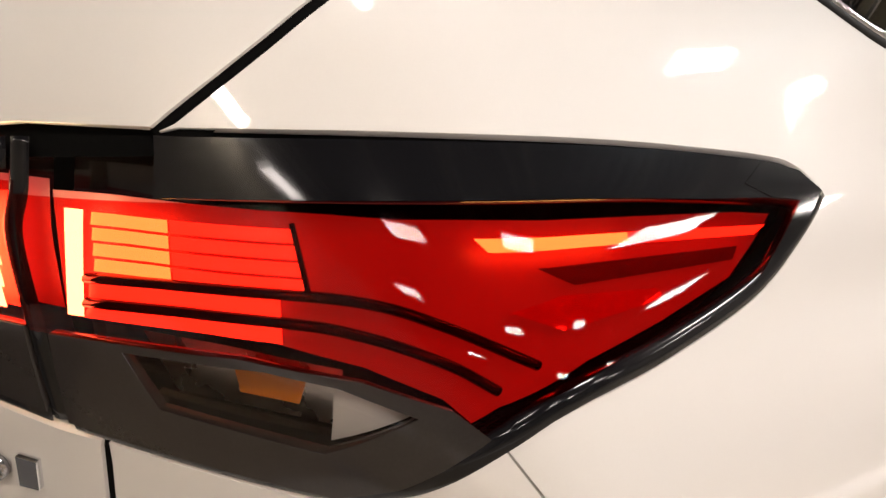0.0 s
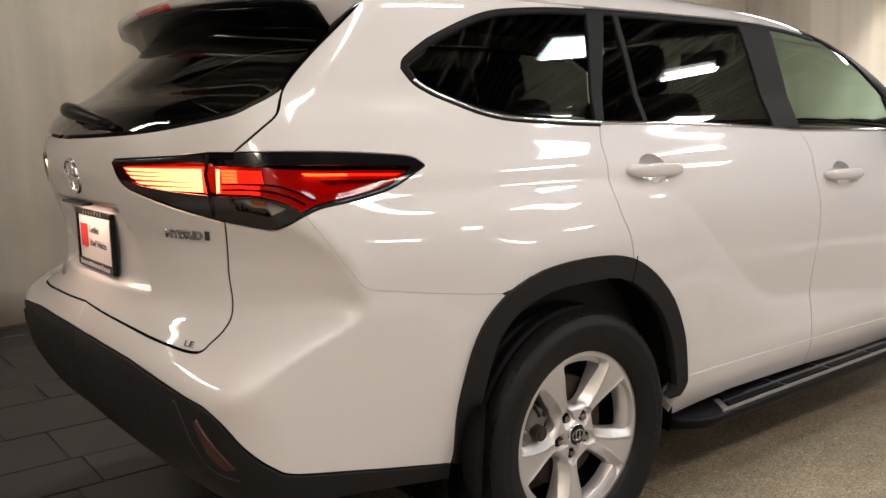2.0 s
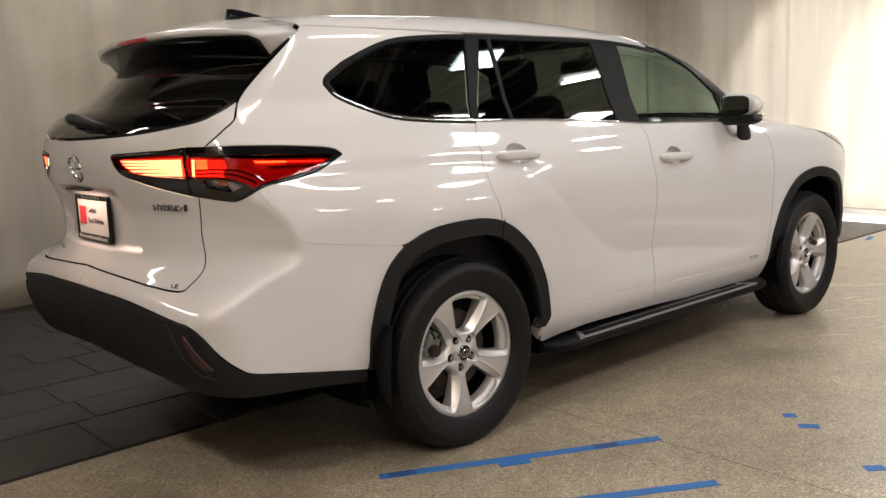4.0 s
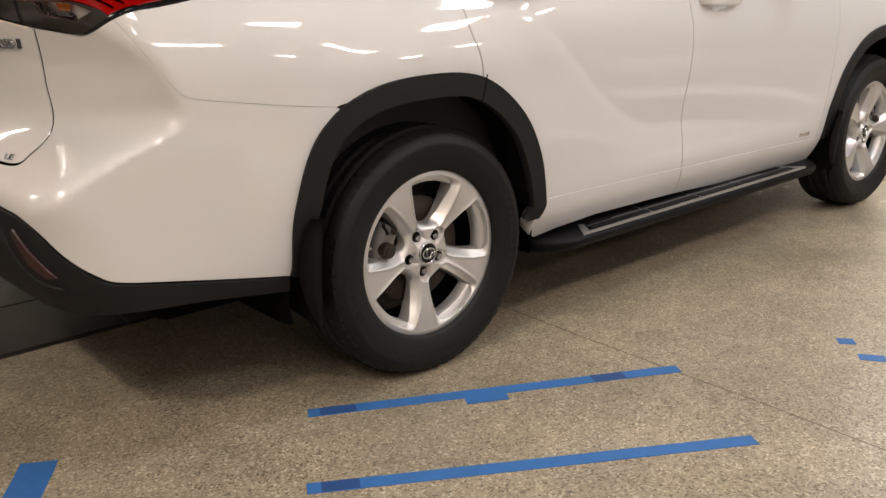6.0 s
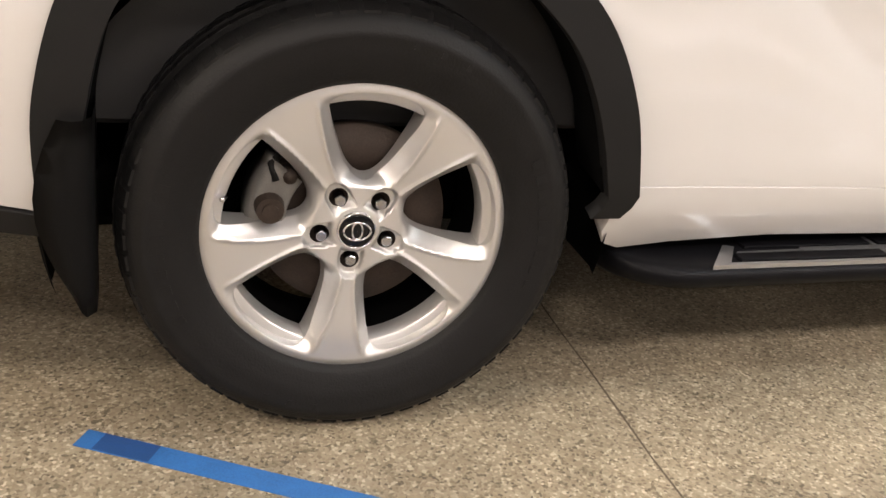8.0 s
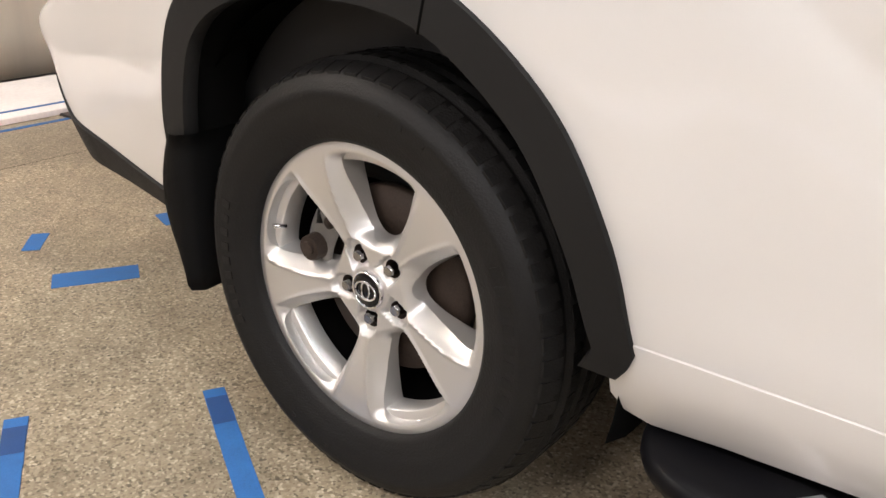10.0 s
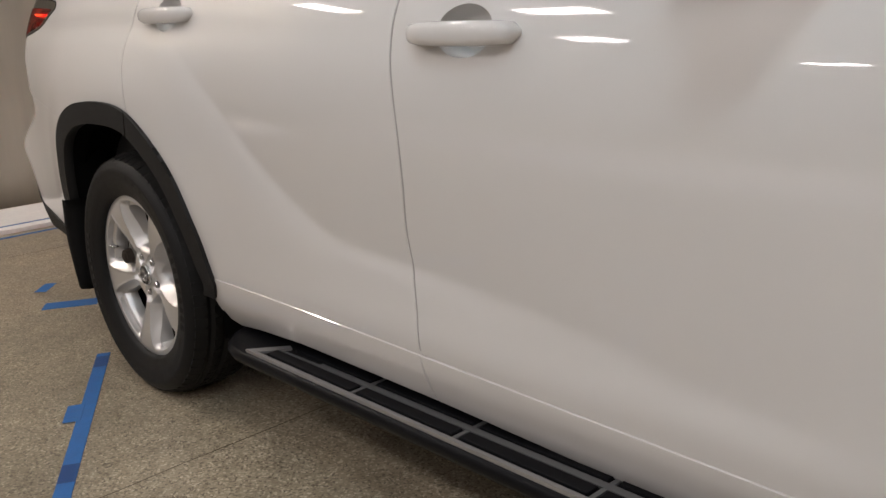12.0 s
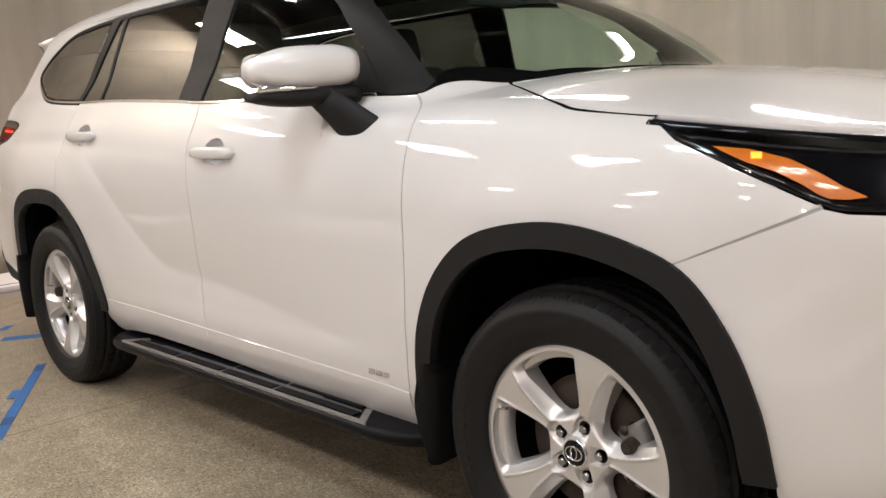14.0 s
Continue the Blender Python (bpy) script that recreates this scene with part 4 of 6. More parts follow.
panel("rear_reflector", [(-0.993, 0.628), (-0.955, 0.565), (-0.922, 0.513), (-0.945, 0.508), (-0.975, 0.545), (-1.003, 0.615)], on_side, DARKRED, car, 0.012,
      lift=0.010, fold=0.008, both=True, label="dark red reflector")
strip("skirt_crease", flow([(-1.06, 0.648), (-1.02, 0.57), (-0.975, 0.50), (-0.92, 0.475)]), on_side, 0.016, 0.002, 0.006, CLAD, car)

# dark bands behind the shut lines, the gaps' shade put into colour, and lamp gaskets
for line in (SEAM_R, SEAM_B + [(1.272, 0.36), (1.272, 0.320)], SEAM_F + [(2.314, 0.31), (2.311, 0.28)]):
    twin(ribbon("door_seal", flow(line), 0.026, -0.0018, GAP_SHADE, car))
for line in (SEAM_T, GATE_UP):
    twin(ribbon("gate_seal", flow(line), 0.030, -0.003, MATTE, car))
twin(ribbon("bumper_seal", flow(BUMP), 0.008, -0.004, GAP_SHADE, car))
twin(ribbon("wing_seal", WING_LINE, 0.016, -0.0015, GAP_SHADE, car))
for line in (LAMP_TOP, LAMP_LOW, [(-0.96, 1.043), (-0.985, 1.046), (-1.104, 1.0715), (-1.218, 1.0965), (-1.292, 1.1135), (-1.332, 1.1375), (-1.358, 1.181)], [(-1.358, 1.181), (-1.07, 1.194), (-0.925, 1.203)]):
    twin(ribbon("lamp_gasket", flow(line), 0.018, -0.007, MATTE, car))
twin(ribbon("bonnet_seal", flow([(2.474, -0.6425), (2.602, -0.7325), (2.708, -0.8005), (2.782, -0.837), (2.852, -0.857), (3.036, -0.859)]), 0.024, -0.002, MATTE, car, on_lid))

# roof, its outer edges follow the side windows
rim = on_side(A(flow(ROOF_LINE)))
front_edge = on_lid(A(flow([(1.60, -0.605), (1.70, -0.36), (1.74, 0.0)])))
right = np.concatenate([rim[::-1], front_edge])
r_uv = top_uv(right)
back = [(-0.507, r_uv[0][1]), (-0.48, 0.45), (-0.46, 0.2)]
outline = [tuple(q) for q in r_uv] + [(x, -a) for x, a in reversed([tuple(q) for q in r_uv][:-1])] + [(-0.48, -0.45), (-0.46, -0.2), (-0.46, 0.2), (-0.48, 0.45)]
panel("roof", outline, on_top, PAINT, car, 0.028)

# windscreen and its black surround
screen = [(2.56, 0.0), (2.545, -0.3), (2.48, -0.54), (2.33, -0.775), (2.20, -0.745), (2.0, -0.685), (1.82, -0.635), (1.65, -0.595), (1.71, -0.36), (1.75, 0.0)]
panel("windscreen", screen + [(x, -y) for x, y in reversed(screen[1:-1])], on_lid, CLEAR, car, 0.035, fold=0, label="clear windscreen")
pil = np.concatenate([on_side(A(flow([(1.56, 1.572), (1.66, 1.556), (1.855, 1.472), (1.96, 1.39), (2.04, 1.326), (2.13, 1.235), (2.17, 1.186), (2.32, 1.180)]))),
                      on_lid(A([(2.335, -0.778), (2.20, -0.747), (2.0, -0.687), (1.82, -0.637), (1.60, -0.595)]))])
panel("windscreen_pillar", ring_uv(pil), on_ring, SATINBLACK, car, 0.02, lift=0.003, both=True, gap=0.0, label="black windscreen pillar")
panel("cowl", [(2.60, 0.0), (2.59, -0.3), (2.53, -0.55), (2.44, -0.70), (2.345, -0.79), (2.32, -0.765), (2.47, -0.53), (2.53, -0.3), (2.545, 0.0)], on_lid, MATTE, car, 0.03, lift=-0.006, both=True)

# side windows and black pillars
top_at = lambda x: float(lerp(x, WIN_TOP[2:]))
low_at = lambda x: float(lerp(x, WIN_LOW[2:]))


def bay(x0t, x0b, x1t, x1b):
    """The outline of a side window between two leaning edges."""
    k = 8
    lo = [(x0b + (x1b - x0b) * i / k, low_at(x0b + (x1b - x0b) * i / k) + 0.004) for i in range(k + 1)]
    up = [(x1t + (x0t - x1t) * i / k, top_at(x1t + (x0t - x1t) * i / k) - 0.004) for i in range(k + 1)]
    return lo + up


quarter = part_of(win_low, (-0.464, 1.398), (0.178, 1.25)) + [(0.178, 1.252), (0.285, 1.58)] + part_of(win_top, (0.285, 1.585), (-0.464, 1.398))[1:-1]
panel("quarter_window", shrink(dense(quarter, 0.03), 0.012), on_side, PRIVACY, car, 0.04, fold=0, both=True, face=glass_normal, label="dark tinted quarter window")
panel("rear_vent_window", bay(0.366, 0.215, 0.406, 0.392), on_side, PRIVACY, car, 0.04, lift=-0.002, fold=0, both=True, face=glass_normal, label="dark tinted fixed pane")
panel("rear_door_window", bay(0.43, 0.41, 1.09, 1.084), on_side, PRIVACY, car, 0.04, lift=-0.002, fold=0, both=True, face=glass_normal, label="dark tinted door window")
fw = [(1.254, low_at(1.254)), (1.6, low_at(1.6)), (2.02, low_at(2.02)), (2.05, 1.25), (2.025, 1.325), (1.95, 1.392), (1.85, 1.468), (1.66, 1.548), (1.5, 1.562), (1.291, 1.574)]
panel("front_door_window", fw, on_side, CLEAR, car, 0.04, lift=-0.002, fold=0, both=True, face=glass_normal, label="clear front door window")
panel("mirror_sail", [(2.02, 1.187), (2.05, 1.25), (2.025, 1.326), (2.05, 1.318), (2.13, 1.235), (2.17, 1.186)], on_side, SATINBLACK, car, 0.02, lift=0.002, both=True)
panel("rear_pillar", bay(0.283, 0.172, 0.366, 0.212), on_side, SATINBLACK, car, 0.03, lift=0.003, both=True)
panel("window_divider", bay(0.405, 0.388, 0.432, 0.412), on_side, SATINBLACK, car, 0.02, lift=0.002, both=True)
panel("door_pillar", bay(1.092, 1.086, 1.292, 1.252), on_side, SATINBLACK, car, 0.03, lift=0.003, both=True)
ring = part_of(win_low, (-0.464, 1.398), (0.19, 1.25))[::-1] + part_of(win_top, (-0.464, 1.398), (1.6, 1.552))[1:]
twin(strip("window_trim", shrink(A(ring), 0.0), on_side, 0.024, -0.002, 0.006, SATINBLACK, car))
low = [(x, z + 0.002) for x, z in part_of(win_low, (-0.44, 1.37), (2.15, 1.186))]
twin(strip("belt_strip", low, on_side, 0.013, 0.0, 0.006, CHROME, car, label="bright chrome belt strip"))


# wheel arch trims, arch liners and flaps
def arch_trim(curve, cx, cz, wide, taper=0):
    c = A(curve)
    d = c - A([cx, cz])
    d /= np.linalg.norm(d, axis=1, keepdims=True)
    ends = np.minimum(np.arange(len(c)), np.arange(len(c))[::-1])
    inner = c - d * (wide * np.clip(0.86 + 0.14 * ends / taper, 0, 1) if taper else wide * np.ones(len(c)))[:, None]
    return [tuple(q) for q in c + d * 0.004] + [tuple(q) for q in inner[::-1]]


panel("arch_trim", arch_trim(list(ARCH_R) + [(0.478, 0.408), (0.462, 0.388)], 0, 0.40, 0.060, 9), on_side, CLAD, car, 0.014, lift=0.011, fold=0.030, both=True, gap=0.0, label="grained black wheel arch trim")
panel("arch_trim", arch_trim(ARCH_F, 2.84, 0.40, 0.052), on_side, CLAD, car, 0.014, lift=0.011, fold=0.030, both=True, gap=0.0, label="grained black wheel arch trim")
# near-black sheets added between the trims and the liners to stop light leaking
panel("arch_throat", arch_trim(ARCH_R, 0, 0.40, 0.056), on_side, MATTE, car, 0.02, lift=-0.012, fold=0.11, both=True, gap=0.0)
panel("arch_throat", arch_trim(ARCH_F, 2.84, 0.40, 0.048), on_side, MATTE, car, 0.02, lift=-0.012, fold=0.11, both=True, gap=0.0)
for cx in (0.0, 2.84):
    bm = spun([(0.462, -0.90), (0.475, -0.86), (0.48, -0.52), (0.20, -0.50)], 40, a0=radians(-14), a1=radians(194))
    bmesh.ops.transform(bm, matrix=Matrix.Translation((cx, 0, 0.375)), verts=bm.verts)
    twin(part("arch_liner", bm, MATTE, car))


twin(strip("trim_split", [(0.186, 0.872), (0.178, 0.835), (0.168, 0.796)], on_side, 0.005, 0.0108, 0.0009, MATTE, car))


def flap(x, lean, top, low):
    """A mud flap: a thin bent sheet behind a wheel."""
    bm = bmesh.new()
    rows = []
    for i in range(9):
        s = i / 8
        z = top + (low - top) * s
        xx = x + lean * s
        curl = 0.055 * math.sin(math.pi * min(1, 0.12 + 0.95 * s)) + 0.012
        sec = [(-curl, -0.962), (-0.5 * curl, -0.972), (0.0, -0.968), (0.012, -0.945), (0.010, -0.88), (0.004, -0.82), (0.0, -0.745 - 0.03 * max(0, s - 0.75) * 4)]
        rows.append([(xx + a, b + 0.010 * s, z + (0.0 if i < 8 else 0.03 * abs(j / 3 - 1) ** 2)) for j, (a, b) in enumerate(sec)])
    vs = [[bm.verts.new(q) for q in r] for r in rows]
    for a, b in zip(vs, vs[1:]):
        for j in range(6):
            bm.faces.new((a[j], a[j + 1], b[j + 1], b[j]))
    bmesh.ops.solidify(bm, geom=bm.faces, thickness=0.006)
    bmesh.ops.recalc_face_normals(bm, faces=bm.faces)
    return part("mud_flap", bm, CLAD, car, "black plastic mud flap")


twin(flap(-0.385, -0.015, 0.56, 0.25))
twin(flap(2.462, -0.03, 0.52, 0.245))

# running board
def board_at(x):
    a = math.sqrt(max(0.0, 1 - ((0.62 - x) / 0.135) ** 2)) if x < 0.62 else 1.0
    b = math.sqrt(max(0.0, 1 - ((x - 2.20) / 0.175) ** 2)) if x > 2.20 else 1.0
    return a * b


def slab(bm, pts, z0, z1):
    """A flat piece over an outline in plan."""
    lo, hi = ([bm.verts.new((x, y, z)) for x, y in pts] for z in (z0, z1))
    bm.faces.new(hi); bm.faces.new(lo[::-1])
    for i in range(len(pts)):
        k = (i + 1) % len(pts)
        bm.faces.new((lo[i], lo[k], hi[k], hi[i]))


bm = bmesh.new()
rows = []
xs = [0.486, 0.49, 0.50, 0.515, 0.535, 0.56, 0.59] + [0.62 + (2.20 - 0.62) * i / 30 for i in range(31)] + [2.24, 2.28, 2.31, 2.335, 2.355, 2.368, 2.374]
for x in xs:
    k = board_at(x)
    y = -0.84 - 0.128 * k
    rows.append([bm.verts.new(q) for q in ((x, -0.70, 0.297), (x, y + 0.030, 0.297), (x, y + 0.010, 0.294), (x, y + 0.002, 0.286), (x, y, 0.275), (x, y + 0.010, 0.258), (x, y + 0.05, 0.244), (x, -0.70, 0.244))])
for a, b in zip(rows, rows[1:]):
    for j in range(7):
        bm.faces.new((a[j], b[j], b[j + 1], a[j + 1]))
bm.faces.new(rows[0]); bm.faces.new(rows[-1][::-1])
bmesh.ops.recalc_face_normals(bm, faces=bm.faces)
board = part("running_board", bm, BOARD, car, "black running board with a bright edge strip")
bm = bmesh.new()
slab(bm, [(0.655, -0.957), (2.175, -0.957), (2.165, -0.947), (0.69, -0.947)], 0.288, 0.3022)
slab(bm, [(0.655, -0.957), (0.70, -0.944), (0.745, -0.880), (0.725, -0.872)], 0.288, 0.3020)
slab(bm, [(2.175, -0.957), (2.105, -0.872), (2.085, -0.882), (2.135, -0.944)], 0.288, 0.3020)
bmesh.ops.recalc_face_normals(bm, faces=bm.faces)
part("edge_strip", bm, BRUSHED, board, "satin metal edge strip", smooth=False)
bm = bmesh.new()
slab(bm, [(0.885, -0.906), (1.895, -0.906), (1.895, -0.889), (0.885, -0.889)], 0.290, 0.3016)
for x in (1.065, 1.38, 1.70):
    slab(bm, [(x - 0.005, -0.944), (x + 0.005, -0.944), (x + 0.005, -0.8495), (x - 0.005, -0.8495)], 0.290, 0.3008)
slab(bm, [(0.735, -0.906), (0.885, -0.902), (0.885, -0.896), (0.74, -0.900)], 0.290, 0.3012)
slab(bm, [(1.895, -0.902), (2.09, -0.902), (2.085, -0.896), (1.895, -0.896)], 0.290, 0.3012)
bmesh.ops.recalc_face_normals(bm, faces=bm.faces)
part("tread_frame", bm, mat("dull_grey_metal", (0.22, 0.22, 0.225), 0.4, 0.8, 0, 0.06, 50), board, "dull grey metal tread frame", smooth=False)
for x0, x1 in ((0.725, 1.055), (1.075, 1.37), (1.39, 1.69), (1.71, 2.10)):
    for ya, yb in ((-0.940, -0.910), (-0.884, -0.852)):
        if ya < -0.9 or x0 > 0.8:
            boxed("tread_pad", (x0, ya, 0.290), (x1 - (0.03 if x1 > 2 and ya > -0.9 else 0), yb, 0.3035), BOARD, board, 0.002)
boxed("tread_pad", (0.765, -0.884, 0.290), (1.055, -0.852, 0.3035), BOARD, board, 0.002)
BOARDS = [board]

# underside
boxed("underbody", (-0.72, -0.68, 0.27), (3.4, 0.68, 0.40), MATTE, car, 0.03)
boxed("rear_axle_beam", (-0.08, -0.70, 0.30), (0.08, 0.70, 0.42), MATTE, car, 0.03)

# ---- lamps of the car ----
def lamp_panel(name, outline, material, lift, parent, step=0.012, fold=0.0, label="", where=None):
    return panel(name, outline, where or on_side, material, parent, step, lift=lift, fold=fold, gap=0.0, label=label)


lamp_low_in = [(-0.985, 1.049), (-1.104, 1.073), (-1.218, 1.098), (-1.292, 1.115), (-1.330, 1.138)]
inner_lamp = [(-1.355, 1.180), (-1.07, 1.193)] + SPLIT + lamp_low_in[1:]
outer_lamp = [tuple(q) for q in flow(LAMP_TOP)] + [tuple(q) for q in flow(LAMP_LOW)][1:] + [(-0.978, 1.047)] + [(u + 0.006, v) for u, v in SPLIT[::-1]][1:]


def tail_lamp():
    body_part = lamp_panel("tail_lamp", shrink(dense(outer_lamp, 0.012), 0.003), GLOSS, -0.028, car, label="lit red tail lamp with a black surround")
    lid = lamp_panel("inner_housing", shrink(dense(inner_lamp, 0.012), 0.003), GLOSS, -0.028, body_part)
    # black band along the upper edge and round the tip
    top = [tuple(q) for q in flow(LAMP_TOP)]
    lens = [(-0.9915, 1.172), (-0.85, 1.173), (-0.729, 1.168), (-0.56, 1.160), (-0.520, 1.156), (-0.584, 1.118), (-0.654, 1.104), (-0.716, 1.094), (-0.775, 1.078), (-0.79, 1.070), (-0.803, 1.082),
            (-0.840, 1.096), (-0.889, 1.104), (-0.989, 1.104)]
    lens_in = [(-1.353, 1.178), (-1.07, 1.181), (-0.993, 1.178), (-0.994, 1.15), (-0.990, 1.106), (-1.10, 1.112), (-1.22, 1.122), (-1.30, 1.134), (-1.328, 1.142)]
    lamp_panel("red_lens", lens, REDLENS, 0.003, body_part, label="red lens")
    lamp_panel("red_lens", lens_in, REDLENS, 0.003, body_part, label="red lens")
    lamp_panel("lens_back", lens, LITDIM, -0.022, body_part, label="red reflector lit from within")
    lamp_panel("lens_back", [(u, v) for u, v in lens_in], LITDIM, -0.022, body_part, label="red reflector lit from within")
    clear = [(-0.942, 1.099), (-0.879, 1.098), (-0.849, 1.092), (-0.817, 1.078), (-0.854, 1.058), (-0.926, 1.070)]
    lamp_panel("clear_lens", clear, SMOKE, 0.0015, body_part, label="clear lower lens")
    under = [(-0.980, 1.103), (-0.889, 1.103), (-0.840, 1.095), (-0.803, 1.081), (-0.787, 1.067), (-0.823, 1.042), (-0.848, 1.031), (-0.872, 1.034), (-0.978, 1.051)]
    panel("black_lens", under, on_side, SMOKEBLACK, body_part, 0.01, lift=0.002, fold=0.006, gap=0, holes=[A(clear)], label="gloss black lower surround")
    panel("black_lens", [(-1.30, 1.136), (-1.22, 1.121), (-1.10, 1.111), (-0.994, 1.105), (-0.990, 1.055), (-1.104, 1.079), (-1.218, 1.104), (-1.29, 1.121)], on_side, SMOKEBLACK, body_part, 0.01, lift=0.002, fold=0.006, gap=0,
          label="gloss black lower surround")
    # black bezels round the lenses
    for line, w in ((LAMP_TOP[:-1], 0.028), ([(-0.990, 1.199), (-0.991, 1.175), (-0.996, 1.150), (-0.988, 1.10), (-0.983, 1.052)], 0.012),
                    ([(-0.484, 1.161), (-0.529, 1.139), (-0.593, 1.111), (-0.682, 1.092), (-0.744, 1.082), (-0.782, 1.066), (-0.825, 1.041), (-0.86, 1.034), (-0.975, 1.051)], 0.014)):
        if w > 0.02:
            edge = [tuple(q) for q in flow(line)]
            panel("bezel", edge + [(u, v - 0.030) for u, v in reversed(edge)], on_side, GLOSS, body_part, 0.012, lift=0.0015, fold=0.006, gap=0.0015, label="gloss black upper band")
        else:
            strip("bezel", flow(line), on_side, w, -0.001, 0.0028, GLOSS, body_part)
    panel("bezel", [(-0.484, 1.161), (-0.504, 1.175), (-0.545, 1.183), (-0.575, 1.17), (-0.55, 1.160), (-0.521, 1.157), (-0.56, 1.132), (-0.593, 1.112), (-0.529, 1.137)], on_side, GLOSS, body_part, 0.01, lift=0.002, fold=0.006, gap=0)
    strip("bezel", [(u, v - 0.004) for u, v in flow([(-1.352, 1.177), (-1.07, 1.190), (-0.998, 1.195)])], on_side, 0.016, -0.001, 0.0025, GLOSS, body_part)
    strip("bezel", flow([(-1.353, 1.178), (-1.328, 1.140), (-1.29, 1.118), (-1.218, 1.101), (-1.104, 1.076), (-0.99, 1.053)]), on_side, 0.012, -0.001, 0.0025, GLOSS, body_part)
    # light bars
    lamp_panel("glowing_back", [(-1.305, 1.165), (-1.005, 1.171), (-1.004, 1.108), (-1.10, 1.114), (-1.215, 1.1225), (-1.285, 1.138)], LITRED, -0.012, body_part, label="red reflector lit from within")
    for v0, v1, left in ((1.157, 1.166, -1.300), (1.147, 1.1555, -1.29), (1.1365, 1.1455, -1.275), (1.125, 1.1335, -1.25), (1.114, 1.122, -1.22)):
        lamp_panel("light_bar", [(left, v1 - 0.003), (-1.01, v1), (-1.008, v0 - 0.003), (left + 0.02, v0)], LIT, -0.004, body_part, label="glowing bar")
    lamp_panel("light_bar", [(-0.975, 1.165), (-0.965, 1.165), (-0.969, 1.109), (-0.978, 1.109)], LIT, -0.010, body_part, label="glowing bar")
    for k in range(4):
        a, b = 1.1635 - 0.008 * k, 1.1570 - 0.008 * k
        lamp_panel("light_bar", [(-0.963, a), (-0.925, a), (-0.925, b), (-0.964, b)], LITORANGE, -0.013, body_part, label="glowing bar")
        lamp_panel("light_bar", [(-0.924, a), (-0.868 + 0.0015 * k, a), (-0.866 + 0.0015 * k, b), (-0.924, b)], LITRED, -0.013, body_part, label="glowing bar")
    lamp_panel("light_bar", [(-0.967, 1.127), (-0.875, 1.129), (-0.875, 1.120), (-0.968, 1.118)], LITRED, -0.013, body_part, label="glowing bar")
    lamp_panel("light_bar", [(-0.968, 1.114), (-0.875, 1.116), (-0.875, 1.107), (-0.972, 1.107)], LITRED, -0.013, body_part, label="glowing bar")
    for line in ([(-0.967, 1.1295), (-0.888, 1.132), (-0.839, 1.130), (-0.802, 1.119), (-0.756, 1.097)], [(-0.968, 1.1165), (-0.878, 1.1185), (-0.839, 1.114), (-0.802, 1.101), (-0.778, 1.087)]):
        strip("dark_rib", flow(line), on_side, 0.0055, -0.012, 0.004, GLOSS, body_part)
    strip("dark_rib", [(-0.868, 1.166), (-0.862, 1.133)], on_side, 0.003, -0.012, 0.003, GLOSS, body_part)
    lamp_panel("light_bar", [(-0.782, 1.159), (-0.68, 1.154), (-0.68, 1.148), (-0.775, 1.152)], LITORANGE, -0.012, body_part, label="thin glowing bar")
    lamp_panel("light_bar", [(-0.68, 1.154), (-0.546, 1.147), (-0.562, 1.142), (-0.68, 1.148)], LITRED, -0.012, body_part, label="thin glowing bar")
    lamp_panel("dark_slit", [(-0.745, 1.143), (-0.577, 1.137), (-0.585, 1.129), (-0.722, 1.132)], DARKRED, -0.016, body_part)
    lamp_panel("reflector", [(-0.766, 1.123), (-0.733, 1.128), (-0.663, 1.122), (-0.66, 1.116), (-0.735, 1.111)], REDPLASTIC, -0.014, body_part)
    lamp_panel("bulb_reflector", [(-0.945, 1.10), (-0.85, 1.094), (-0.855, 1.057), (-0.93, 1.066)], SATIN, -0.02, body_part)
    lamp_panel("bright_reflector", [(-0.852, 1.092), (-0.815, 1.079), (-0.854, 1.058)], PAINT, -0.008, body_part)
    lamp_panel("amber_bulb", [(-0.897, 1.096), (-0.864, 1.092), (-0.868, 1.076), (-0.894, 1.078)], AMBER, -0.010, body_part)
    return body_part


right_lamp = tail_lamp()


def mirrored(ob, parent):
    o = twin(ob)
    o.parent = parent
    for c in ob.children:
        k = new(c.name, c.data)
        k.parent = o
        if "label" in c:
            k["label"] = c["label"]
    return o


mirrored(right_lamp, car)
mirrored(board, car)


